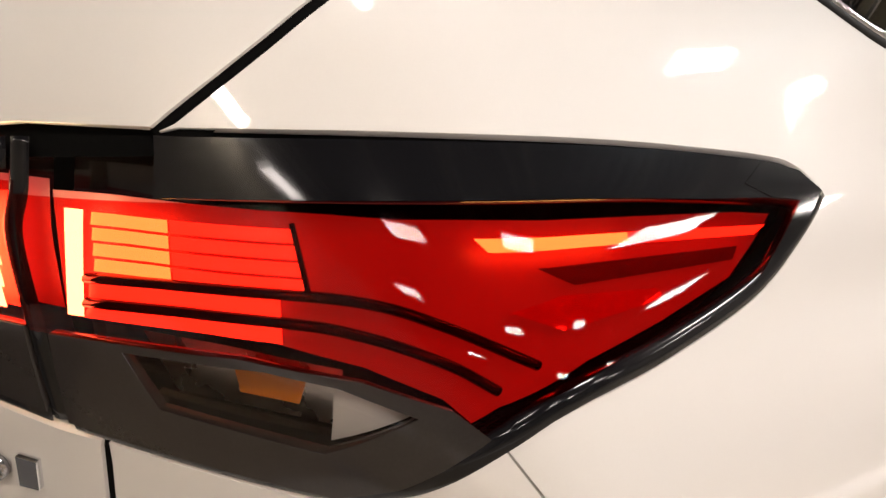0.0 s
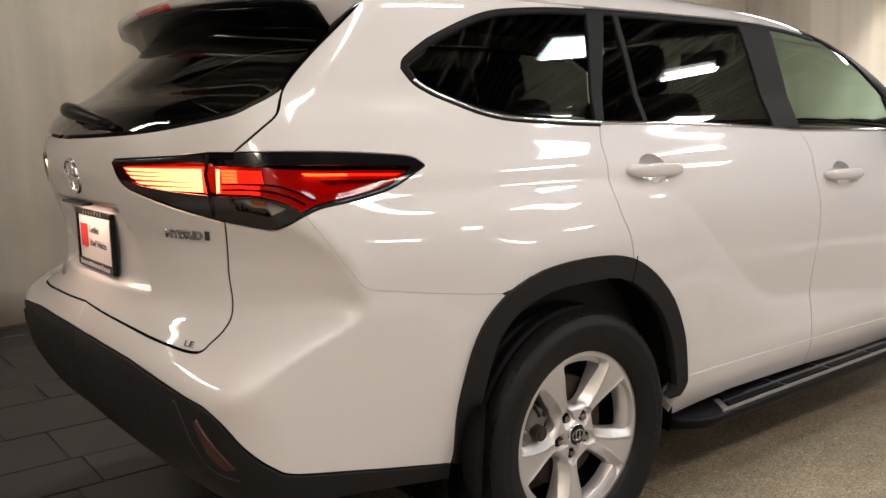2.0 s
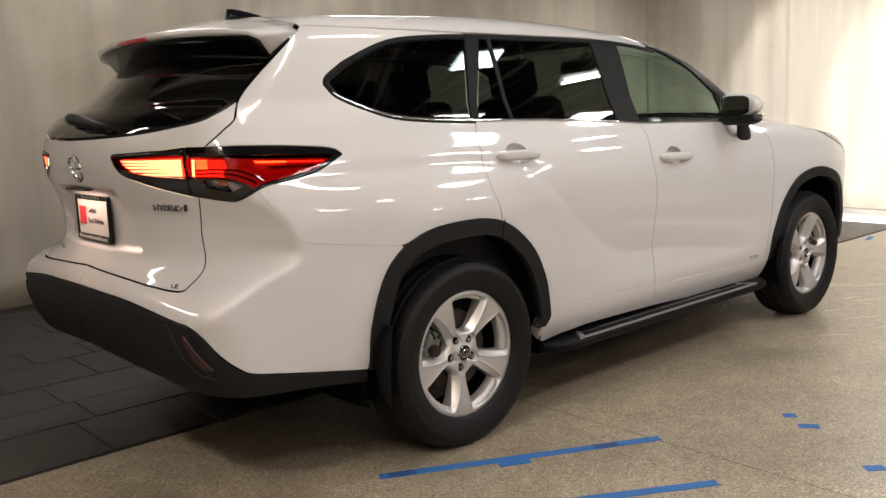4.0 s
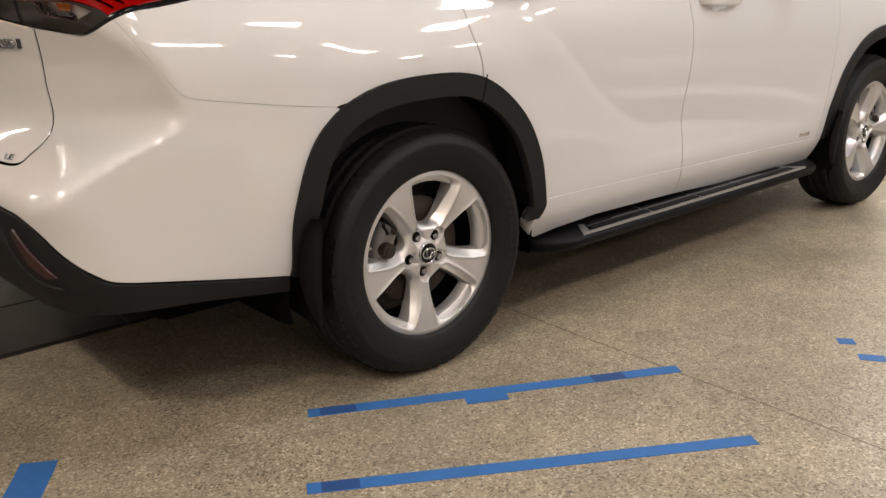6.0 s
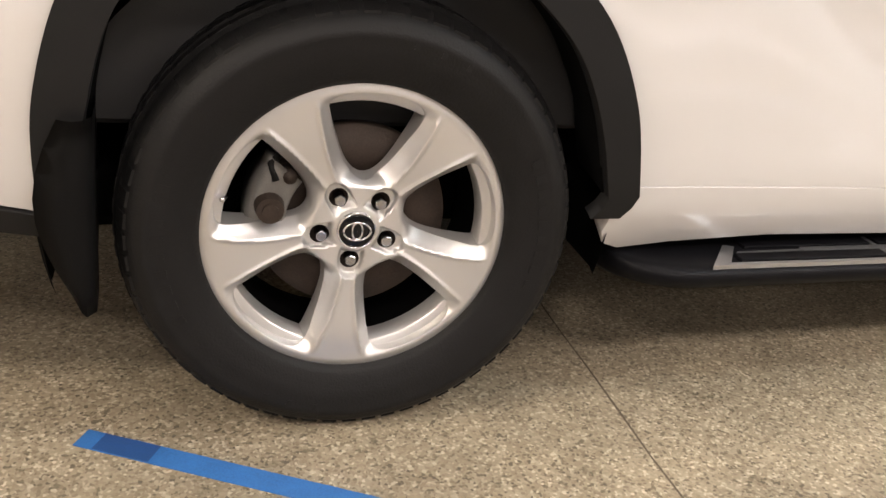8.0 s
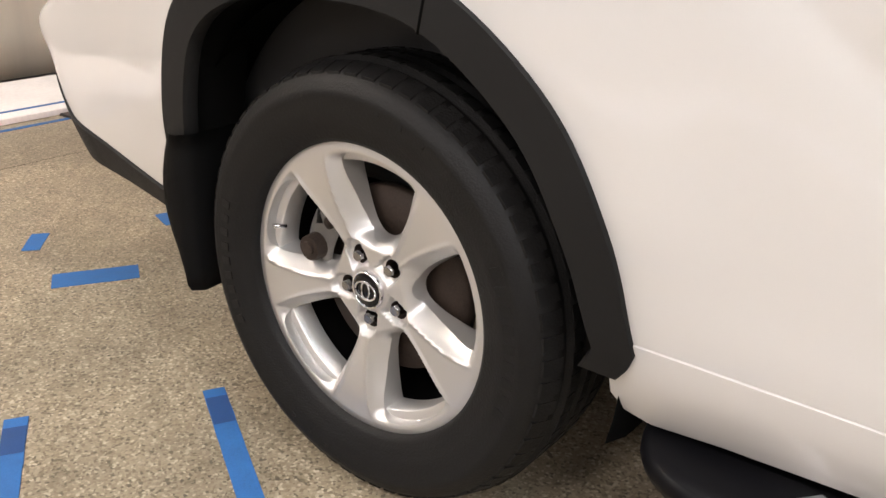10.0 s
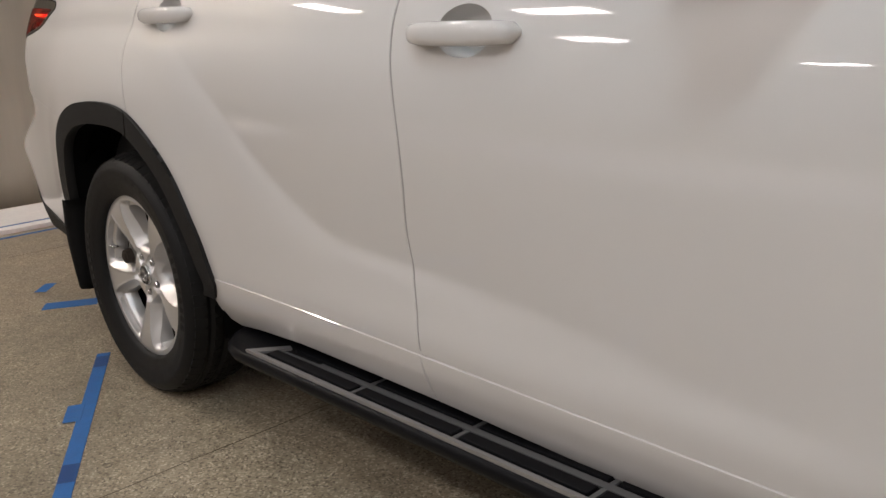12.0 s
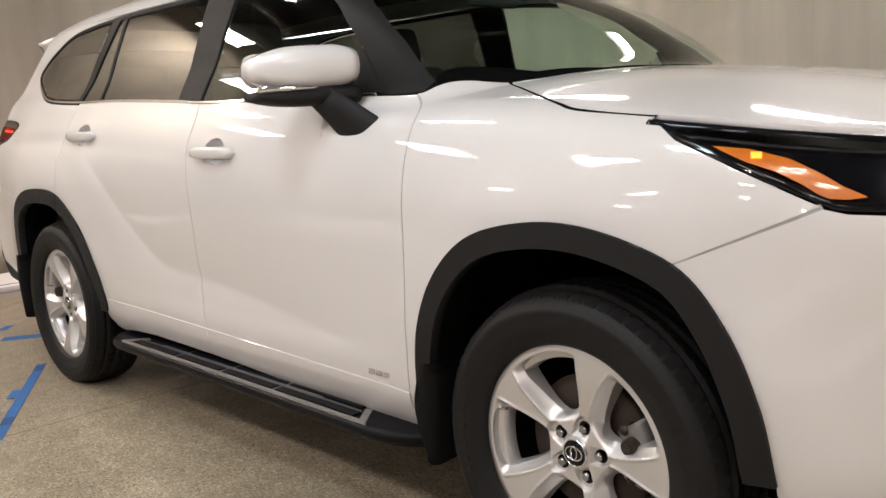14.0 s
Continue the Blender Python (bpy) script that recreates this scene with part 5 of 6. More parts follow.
def head_lamp():
    hl = [(3.034, 1.094), (3.103, 1.056), (3.219, 1.006), (3.357, 0.940), (3.39, 0.931), (3.60, 0.921), (3.78, 0.935), (3.78, 0.985), (3.60, 1.030), (3.453, 1.048), (3.298, 1.065), (3.12, 1.086)]
    body_part = lamp_panel("headlamp", hl, GLOSS, -0.030, car, 0.02, label="headlamp with an amber strip, lit")
    lamp_panel("headlamp_lens", hl, CLEARLENS, 0.002, body_part, 0.02, label="clear lens")
    strip("lamp_edge", [(u, v - 0.003) for u, v in flow([(3.028, 1.092), (3.12, 1.082), (3.296, 1.063), (3.453, 1.046), (3.6, 1.028)])], on_side, 0.02, -0.002, 0.005, GLOSS, body_part)
    strip("lamp_edge", [(u, v + 0.006) for u, v in flow([(3.06, 1.078), (3.103, 1.056), (3.219, 1.006), (3.357, 0.940), (3.39, 0.931), (3.6, 0.921)])], on_side, 0.014, -0.002, 0.004, GLOSS, body_part)
    lamp_panel("amber_strip", [(3.168, 1.049), (3.235, 1.043), (3.302, 1.024), (3.349, 0.998), (3.386, 0.972), (3.420, 0.954), (3.393, 0.950), (3.357, 0.952), (3.320, 0.979), (3.281, 1.001), (3.231, 1.019)], AMBER, -0.012, body_part, 0.012, label="amber side strip")
    lamp_panel("amber_light", [(3.238, 1.036), (3.256, 1.036), (3.258, 1.024), (3.240, 1.024)], LITAMBER, -0.010, body_part, 0.008, label="glowing amber bulb")
    lamp_panel("chrome_corner", [(3.045, 1.089), (3.085, 1.084), (3.125, 1.050), (3.105, 1.054)], CHROME, -0.008, body_part, 0.01)
    lamp_panel("chrome_corner", [(3.40, 0.940), (3.50, 0.945), (3.55, 0.93), (3.43, 0.930)], CHROME, -0.010, body_part, 0.012)
    for u in (3.50, 3.64):
        a = [(u + 0.042 * math.cos(i * math.pi / 8), 0.985 + 0.032 * math.sin(i * math.pi / 8)) for i in range(16)]
        lamp_panel("light_bowl", a, LITWHITE, -0.014, body_part, 0.015, label="lit projector bowl")
    return body_part


mirrored(head_lamp(), car)


# ---- wheels ----
def wheel(cx, cz, side, turn):
    """One wheel, its outer face towards -y, centred on its axle."""
    w = new("wheel")
    w.parent = car
    tagged(w, "silver five-spoke alloy wheel with a worn all-season tyre")
    # tyre: side wall, shoulder and grooved tread
    prof = [(0.236, -0.075), (0.240, -0.096), (0.250, -0.104), (0.268, -0.108), (0.280, -0.1135), (0.300, -0.118), (0.322, -0.119), (0.330, -0.121), (0.336, -0.118), (0.346, -0.1145), (0.356, -0.107), (0.364, -0.097), (0.3715, -0.084),
            (0.3765, -0.069), (0.3725, -0.066), (0.3725, -0.058), (0.3815, -0.056), (0.382, -0.026), (0.374, -0.024), (0.374, -0.014), (0.3825, -0.012), (0.3825, 0.012), (0.374, 0.014), (0.374, 0.024),
            (0.382, 0.026), (0.3815, 0.056), (0.3725, 0.058), (0.3725, 0.066), (0.380, 0.068), (0.378, 0.084), (0.371, 0.099), (0.345, 0.116), (0.30, 0.118), (0.25, 0.104), (0.236, 0.08)]
    tyre = part("tyre", spun(prof, 120), RUBBER, w, "black rubber tyre")
    # tread lugs across both shoulders
    bm = bmesh.new()
    for i in range(64):
        a = 2 * math.pi * i / 64
        m = Matrix.Rotation(-a, 4, "Y")
        for lo, hi in (((0.360, -0.104, -0.0125), (0.3765, -0.072, 0.0125)), ((0.372, -0.054, -0.014), (0.3832, -0.030, 0.010)), ((0.372, -0.009, -0.012), (0.3835, 0.009, 0.013)), ((0.372, 0.030, -0.014), (0.3832, 0.054, 0.010))):
            vs = box(bm, lo, hi)
            for v in vs:
                if v.co.y < -0.09:
                    v.co.x -= 0.0135
            bmesh.ops.transform(bm, matrix=m, verts=vs)
    tread = part("tread", bm, RUBBER, w, smooth=False)
    tagged(tread, kind="stuff")
    # raised marks on the side wall
    bm = bmesh.new()
    for a0, n in ((205, 9), (25, 9)):
        for i in range(n):
            m = Matrix.Rotation(-radians(a0 - i * 5.2), 4, "Y")
            box(bm, (0.298, -0.1192, -0.009), (0.320, -0.117, 0.006), 0.0, 1, m)
    for a0 in (62, 70, 78, 242, 250, 258):
        box(bm, (0.312, -0.1197, -0.004), (0.330, -0.116, 0.004), 0.0, 1, Matrix.Rotation(-radians(a0), 4, "Y"))
    tagged(part("side_wall_lettering", bm, RUBBER, w, smooth=False), kind="stuff")
    # rim face with five windows
    R = 0.2445
    hole = []
    for k in range(5):
        a0 = radians(turn + 36 + 72 * k)
        pts = []
        side_pts = ((0.0805, 6.0), (0.088, 12.5), (0.105, 17.6), (0.130, 20.0), (0.165, 20.9), (0.200, 20.9), (0.213, 19.6), (0.220, 16.0), (0.2225, 9.0))
        for r, d in ((0.0785, 0.0), *side_pts, (0.223, 0.0), *((r, -d) for r, d in reversed(side_pts))):
            a = a0 + radians(d)
            pts.append((r * math.cos(a), r * math.sin(a)))
        hole.append(flow(pts + pts[:1], 4)[:-1])
    lugs = []
    for k in range(5):
        a = radians(turn + 72 * k)
        lugs.append([(0.0572 * math.cos(a) + 0.0155 * math.cos(t), 0.0572 * math.sin(a) + 0.0155 * math.sin(t)) for t in np.linspace(0, 2 * math.pi, 14, endpoint=False)])
    outer = [(R * math.cos(t), R * math.sin(t)) for t in np.linspace(0, 2 * math.pi, 140, endpoint=False)]
    uv, tri, loops = fill(outer, 0.0036, [A(h) for h in hole] + [A(h) for h in lugs])

    def depth(q):
        r = np.hypot(q[:, 0], q[:, 1])
        th = np.degrees(np.arctan2(q[:, 1], q[:, 0])) - turn
        th = np.abs((th + 36) % 72 - 36)
        across = r * np.radians(th)
        y = -0.071 - 0.020 * step01(r, 0.06, 0.20) + 0.003 * step01(r, 0.225, 0.243)
        # a flat plate that widens outwards, with facets falling from its creases to the windows
        plate = lerp(r, [(0.06, 0.010), (0.09, 0.0110), (0.13, 0.0170), (0.17, 0.0265), (0.20, 0.0360), (0.245, 0.052)])
        edge_ = r * np.radians(lerp(r, [(0.06, 33), (0.08, 30), (0.09, 23), (0.105, 18.4), (0.13, 16), (0.20, 15.1), (0.245, 15.1)]))
        fall = np.clip((across - plate) / np.maximum(edge_ - plate, 0.004), 0, 1.3)
        on = step01(r, 0.068, 0.092) * (1 - step01(r, 0.206, 0.226))
        y = y - 0.0030 * np.exp(-((across - plate) / 0.0045) ** 2) * on
        y = y + lerp(r, [(0.06, 0.026), (0.10, 0.030), (0.16, 0.026), (0.22, 0.014)]) * fall * on
        # the nut's hollow runs out along the spoke as a rounded trough
        trough = np.hypot(across, np.clip(r - 0.062, 0, None) * 0.85)
        scoop = (1 - step01(trough, 0.0165, 0.0215)) * step01(r, 0.036, 0.046)
        return y + 0.013 * scoop

    p = np.stack([uv[:, 0], depth(uv), uv[:, 1]], 1)
    e = 1e-3
    gx = (depth(uv + A([e, 0])) - depth(uv - A([e, 0]))) / (2 * e)
    gz = (depth(uv + A([0, e])) - depth(uv - A([0, e]))) / (2 * e)
    nr = np.stack([gx, -np.ones(len(uv)), gz], 1)
    nr /= np.linalg.norm(nr, axis=1, keepdims=True)
    rim = sheet("rim", p, nr, tri, loops, ALLOY, w, 0.0, "silver painted five-spoke rim")
    # walls of the windows, the barrel and the outer lip
    bm = bmesh.new()
    for h in hole:
        a = dense(h, 0.008)
        y = depth(a)
        c = a.mean(0)
        top = [bm.verts.new((q[0], yy, q[1])) for q, yy in zip(a, y)]
        low = [bm.verts.new((c[0] + (q[0] - c[0]) * 0.93, -0.030, c[1] + (q[1] - c[1]) * 0.93)) for q in a]
        for i in range(len(a)):
            j = (i + 1) % len(a)
            bm.faces.new((top[i], top[j], low[j], low[i]))
    bmesh.ops.recalc_face_normals(bm, faces=bm.faces)
    part("spoke_sides", bm, ALLOY, w)
    # Pockets are dark iron, not wheel paint, so their depth's shade is coloured in.
    for h in lugs:
        bm = bmesh.new()
        a = A(h); y = depth(a)
        top = [bm.verts.new((q[0], yy, q[1])) for q, yy in zip(a, y)]
        low = [bm.verts.new((q[0], -0.045, q[1])) for q in a]
        for i in range(len(a)):
            j = (i + 1) % len(a)
            bm.faces.new((top[i], top[j], low[j], low[i]))
        bm.faces.new(low)
        bmesh.ops.recalc_face_normals(bm, faces=bm.faces)
        part("lug_pocket", bm, IRON, w, "lug nut pocket coloured dark for its shade")
    part("lip", spun([(0.240, -0.0885), (0.2445, -0.0955), (0.2475, -0.0965), (0.2480, -0.089), (0.243, -0.078)], 96), ALLOY, w)
    part("inner_ledge", spun([(0.2265, -0.082), (0.2240, -0.0725), (0.2225, -0.0715), (0.2085, -0.0705), (0.2065, -0.068), (0.205, -0.03)], 80), ALLOY, w)
    # barrel in the wells' near black, not the rim's silver
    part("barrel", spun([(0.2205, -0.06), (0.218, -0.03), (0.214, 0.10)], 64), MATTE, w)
    # cap and nuts
    part("centre_cap", spun([(0.0001, -0.0795), (0.026, -0.0795), (0.0295, -0.0775), (0.031, -0.072)], 40), GLOSS, w, "black centre cap with a plain emblem")
    part("cap_ring", spun([(0.029, -0.0775), (0.0305, -0.0800), (0.032, -0.0775), (0.0325, -0.071)], 40), CHROME, w)
    bm = bmesh.new()
    for rx, rz in ((0.022, 0.0155), (0.0085, 0.0145)):
        pts = [(rx * math.cos(t), -0.0805, rz * math.sin(t) + (0.0 if rx > 0.01 else 0.0005)) for t in np.linspace(0, 2 * math.pi, 29)]
        b2 = tube(pts, 0.0019, 6)
        me = bpy.data.meshes.new("tmp"); b2.to_mesh(me); b2.free(); bm.from_mesh(me); bpy.data.meshes.remove(me)
    part("cap_emblem", bm, CHROME, w)
    for k in range(5):
        a = radians(turn + 72 * k)
        bm = bmesh.new()
        bmesh.ops.create_cone(bm, cap_ends=True, segments=6, radius1=0.0108, radius2=0.0100, depth=0.03)
        bmesh.ops.transform(bm, matrix=Matrix.Translation((0.0572 * math.cos(a), -0.056, 0.0572 * math.sin(a))) @ Matrix.Rotation(radians(90), 4, "X"), verts=bm.verts)
        bmesh.ops.bevel(bm, geom=bm.edges[:], offset=0.0015, segments=1, affect="EDGES")
        part("lug_nut", bm, DARKCHROME, w, smooth=False)
    # brake
    part("brake_disc", spun([(0.07, -0.010), (0.075, -0.018), (0.160, -0.018), (0.162, -0.006), (0.162, 0.004), (0.09, 0.004)], 64), IRON, w, "rusty brake disc")
    part("hub", spun([(0.0001, -0.035), (0.065, -0.035), (0.078, -0.028), (0.080, 0.02)], 40), IRON, w)
    bm = spun([(0.112, -0.044), (0.118, -0.052), (0.160, -0.052), (0.176, -0.040), (0.178, 0.03), (0.112, 0.03)], 14, a0=radians(140 if side == "rear" else -18), a1=radians(192 if side == "rear" else 34))
    bmesh.ops.holes_fill(bm, edges=bm.edges)
    cal = part("brake_caliper", bm, CAST, w, "grey brake caliper")
    mid = radians(166 if side == "rear" else 8)
    for da, r in ((-0.17, 0.020), (0.17, 0.020)) if side != "rear" else ((0.0, 0.025),):
        bm = bmesh.new()
        bmesh.ops.create_cone(bm, cap_ends=True, segments=20, radius1=r, radius2=r * 0.86, depth=0.03)
        bmesh.ops.create_cone(bm, cap_ends=True, segments=20, radius1=r * 0.55, radius2=r * 0.5, depth=0.040)
        bmesh.ops.transform(bm, matrix=Matrix.Translation((0.142 * math.cos(mid + da), -0.058, 0.142 * math.sin(mid + da))) @ Matrix.Rotation(radians(90), 4, "X"), verts=bm.verts)
        part("brake_piston", bm, IRON, w, "dark brake piston", smooth=False)
    for da in (-0.42, 0.42):
        p0 = (0.135 * math.cos(mid + da), 0.135 * math.sin(mid + da))
        part("guide_pin", tube([(p0[0], -0.056, p0[1]), (p0[0], -0.02, p0[1])], 0.011, 10), IRON, w)
    part("brake_hose", tube([(0.15 * math.cos(mid - 0.3), -0.055, 0.15 * math.sin(mid - 0.3)), (0.17 * math.cos(mid - 0.4), -0.045, 0.17 * math.sin(mid - 0.4)), (0.16 * math.cos(mid - 0.7), 0.0, 0.16 * math.sin(mid - 0.7))], 0.006, 8), RUBBER, w)
    part("valve", tube([(-0.205, -0.062, 0.055), (-0.212, -0.085, 0.060)], 0.004, 8), CHROME, w)
    for c in w.children:
        if c.name.split(".")[0] in ("rim", "spoke_sides", "lug_pocket", "lip", "barrel", "inner_ledge"):
            c.scale = (1.035, 1.0, 1.035)
    # the tyre sits flat where it meets the floor
    for c in w.children:
        if c.name.split(".")[0] in ("tyre", "tread", "side_wall_lettering"):
            for v in c.data.vertices:
                r = math.hypot(v.co.x, v.co.z)
                k = (0.244 + (r - 0.236) * 0.874) / r
                v.co.x *= k; v.co.z *= k
                if v.co.z < 0.0012 - cz:
                    v.co.z = 0.0012 - cz
    w.location = (cx, -0.832, cz)
    return w


def mirror_wheel(w):
    o = new("wheel"); o.parent = car
    o["label"] = w["label"]
    o.matrix_basis = Matrix.Translation((w.location.x, -w.location.y, w.location.z)) @ Matrix.Rotation(math.pi, 4, "Z")
    for c in w.children:
        k = new(c.name, c.data); k.parent = o
        k.matrix_basis = c.matrix_basis
        for key in ("label", "kind"):
            if key in c:
                k[key] = c[key]
    return o


for cx, cz, where_, turn in ((0.010, 0.364, "rear", -96.5), (2.849, 0.371, "front", 74.0)):
    mirror_wheel(wheel(cx, cz, where_, turn))


# ---- fittings of the car ----
def loft(rows, closed=True, caps=True):
    """A bmesh skinned over rows of points."""
    bm = bmesh.new()
    vs = [[bm.verts.new(q) for q in r] for r in rows]
    n = len(rows[0])
    for a, b in zip(vs, vs[1:]):
        for i in range(n if closed else n - 1):
            bm.faces.new((a[i], a[(i + 1) % n], b[(i + 1) % n], b[i]))
    if caps:
        bm.faces.new(vs[0][::-1]); bm.faces.new(vs[-1])
    bmesh.ops.recalc_face_normals(bm, faces=bm.faces)
    return bm


def oval(cx, cz, a, b, n=16, power=2.6):
    out = []
    for i in range(n):
        t = 2 * math.pi * i / n
        c, s = math.cos(t), math.sin(t)
        out.append((cx + a * math.copysign(abs(c) ** (2 / power), c), cz + b * math.copysign(abs(s) ** (2 / power), s)))
    return out


def door_handle(x0, x1, z, parent):
    """A pull handle that stands off the door over a shallow cup."""
    rows = []
    for i in range(17):
        s = i / 16
        x = x0 + (x1 - x0) * s
        base = on_side(A([(x, z)]))[0][1]
        end = min(s, 1 - s)
        out = 0.013 + 0.015 * math.sin(math.pi * s) ** 0.5
        k = min(1, (end / 0.07)) ** 0.5 if end < 0.07 else 1
        if s in (0.0, 1.0):
            k = 0.25
        h = 0.0180 * k * (1.0 + 0.12 * math.sin(math.pi * s))
        d = 0.012 * k if 0.16 < s < 0.84 else 0.022 * k
        y = base - out + (0.0 if 0.16 < s < 0.84 else 0.010)
        rows.append([(x, y + a, b) for a, b in oval(0, z - 0.004 * (s - 0.5), d, h)])
    handle = part("door_handle", loft(rows), PAINT, parent)
    return handle


for x0, x1, z, near, far in ((0.228, 0.476, 1.107, rear_door, left_rear_door), (1.305, 1.560, 1.037, front_door, left_front_door)):
    pull = door_handle(x0, x1, z, near)
    new("door_handle", pull.data).parent = far
    mid = (0.352, 1.107) if x0 < 1 else (1.432, 1.037)
    rim = cup_edge(*mid)
    rings = []
    for k, deep in ((1.0, 0.0), (0.985, 0.004), (0.95, 0.014), (0.88, 0.026), (0.70, 0.034), (0.35, 0.037), (0.05, 0.038)):
        q = on_side(A(mid) + (rim - A(mid)) * k)
        rings.append([tuple(c) for c in q - skin_normal(q) * deep])
    bm = loft(rings, caps=False)
    bm.faces.new([v for v in bm.verts][-len(rim):])
    bmesh.ops.recalc_face_normals(bm, faces=bm.faces)
    bm.faces.ensure_lookup_table()
    if sum(f.normal.y for f in bm.faces) > 0:
        bmesh.ops.reverse_faces(bm, faces=bm.faces)
    cup = part("handle_cup", bm, PAINT, near, "hollow behind the handle")
    tagged(new("handle_cup", cup.data), "hollow behind the handle").parent = far

# door mirror
def mirror():
    rows = []
    for i in range(13):
        s = i / 12
        y = -0.845 - 0.235 * s
        k = (1 - max(0, (s - 0.50) / 0.50) ** 2.4 * 0.60) * (0.86 + 0.14 * min(1, s / 0.15))
        xr, xf = 1.965 - 0.07 * s, 2.115 - 0.135 * s ** 1.6
        zc, h = 1.268 - 0.006 * s, 0.059 * k
        cx, a = 0.5 * (xr + xf), 0.5 * (xf - xr) * (0.92 if s == 1 else 1)
        ring_ = []
        for j in range(20):
            t = 2 * math.pi * j / 20
            c, n_ = math.cos(t), math.sin(t)
            px = cx + a * (math.copysign(abs(c) ** 0.45, c) if c < 0 else c ** 0.8)
            ring_.append((px, y, zc + h * math.copysign(abs(n_) ** 0.75, n_)))
        rows.append(ring_)
    cap = part("door_mirror", loft(rows), PAINT, car, "white door mirror with a black foot")
    low = []
    for i in range(13):
        s = i / 12
        y = -0.835 - 0.24 * s
        xr, xf = 1.96 - 0.068 * s, 2.11 - 0.13 * s ** 1.6
        k = 1 - max(0, (s - 0.6) / 0.4) ** 2 * 0.6
        cx, a = 0.5 * (xr + xf), 0.49 * (xf - xr)
        low.append([(cx + a * math.copysign(abs(math.cos(t)) ** 0.6, math.cos(t)), y, 1.191 + 0.029 * k * math.sin(t)) for t in np.linspace(0, 2 * math.pi, 16, endpoint=False)])
    part("lower_shell", loft(low), CLAD, cap, "black lower shell")
    foot = []
    for i in range(9):
        s = i / 8
        x = 2.045 + 0.115 * s
        y = -0.930 + 0.052 * s
        z = 1.185 - 0.104 * s ** 1.1
        w, h = 0.052 + 0.028 * s, 0.024 + 0.022 * s
        foot.append([(x + w * math.copysign(abs(math.cos(t)) ** 0.7, math.cos(t)), y + 0.012 * math.sin(t), z + h * math.copysign(abs(math.sin(t)) ** 0.7, math.sin(t))) for t in np.linspace(0, 2 * math.pi, 16, endpoint=False)])
    part("foot", loft(foot), CLAD, cap, "black mirror foot")
    ind = []
    for i in range(9):
        s = i / 8
        y = -0.955 - 0.125 * s
        x = 2.115 - 0.135 * ((-0.845 - y) / 0.235) ** 1.6 - 0.004
        ind.append([(x + 0.006 * math.cos(t), y, 1.211 + 0.010 * (0.4 + 0.6 * s) * math.sin(t)) for t in np.linspace(0, 2 * math.pi, 8, endpoint=False)])
    part("indicator", loft(ind), CHROME, cap, "clear side indicator")
    bm = bmesh.new()
    pts = oval(-0.965, 1.264, 0.095, 0.049, 24, 4)
    bm.faces.new([bm.verts.new((1.951 - (-0.845 - y) * 0.30 - 0.016, y, z)) for y, z in pts])
    part("mirror_glass", bm, mat("mirror_glass", (0.8, 0.8, 0.8), 0.02, 1.0), cap, "mirror glass")
    return cap


mirrored(mirror(), car)

# roof spoiler with its brake lamp, and the fin
rows = []
for i in range(27):
    y = -0.645 + 1.29 * i / 26
    t = abs(y) / 0.645
    roof_z = lambda xx: float(on_lid(A([(xx, y * 0.93)]))[0][2])
    xt, zt = -0.815 + 0.125 * t ** 2.5, 1.612 - 0.022 * t ** 2
    x0 = -0.462 - 0.012 * t
    zr = roof_z(x0)
    drop = 0.03 * t ** 6
    rows.append([(x0, y, zr - 0.002 - drop), (0.6 * x0 + 0.4 * xt, y, 0.6 * zr + 0.4 * zt + 0.006 - drop * 0.8), (xt + 0.03, y, zt + 0.004 - drop * 0.5), (xt, y, zt - 0.006), (xt + 0.006, y, zt - 0.022),
                 (xt + 0.05, y, zt - 0.036), (-0.66 + 0.06 * t ** 2, y, 1.548 - 0.045 * t ** 2), (-0.60 + 0.03 * t, y, 1.545 - 0.05 * t ** 2)])
spoiler = part("roof_spoiler", loft(rows), PAINT, car, "white roof spoiler over the rear window")
under = [[(a, y, b - 0.004) for a, y, b in (r[4], r[5], r[6], r[7])] for r in rows]
bm = loft([[(a + (0.004 if k == 0 else 0), y, b) for k, (a, y, b) in enumerate(r)] for r in under], closed=False, caps=False)
bmesh.ops.solidify(bm, geom=bm.faces, thickness=0.003)
part("spoiler_underside", bm, GLOSS, spoiler, "gloss black underside")
bm = loft([[(-0.818 + 0.10 * (abs(y) / 0.645) ** 2 - 0.003, y, 1.586), (-0.812 + 0.10 * (abs(y) / 0.645) ** 2, y, 1.606), (-0.78, y, 1.604), (-0.78, y, 1.586)] for y in np.linspace(-0.13, 0.13, 9)])
part("high_brake_lamp", bm, REDPLASTIC, spoiler, "dark red high brake lamp")
rows = []
for i in range(9):
    s = i / 8
    x = -0.40 + 0.19 * s
    h = 0.052 * (1 - s) ** 0.6 * (1 if s > 0 else 0.9) + 0.004
    zb = float(on_lid(A([(x, 0)]))[0][2])
    w = 0.026 * (1 - 0.7 * s)
    rows.append([(x, -w, zb - 0.004), (x, -w * 0.55, zb + 0.5 * h), (x, 0, zb + h), (x, w * 0.55, zb + 0.5 * h), (x, w, zb - 0.004)])
part("roof_fin", loft(rows), GLOSS, car, "black aerial fin")

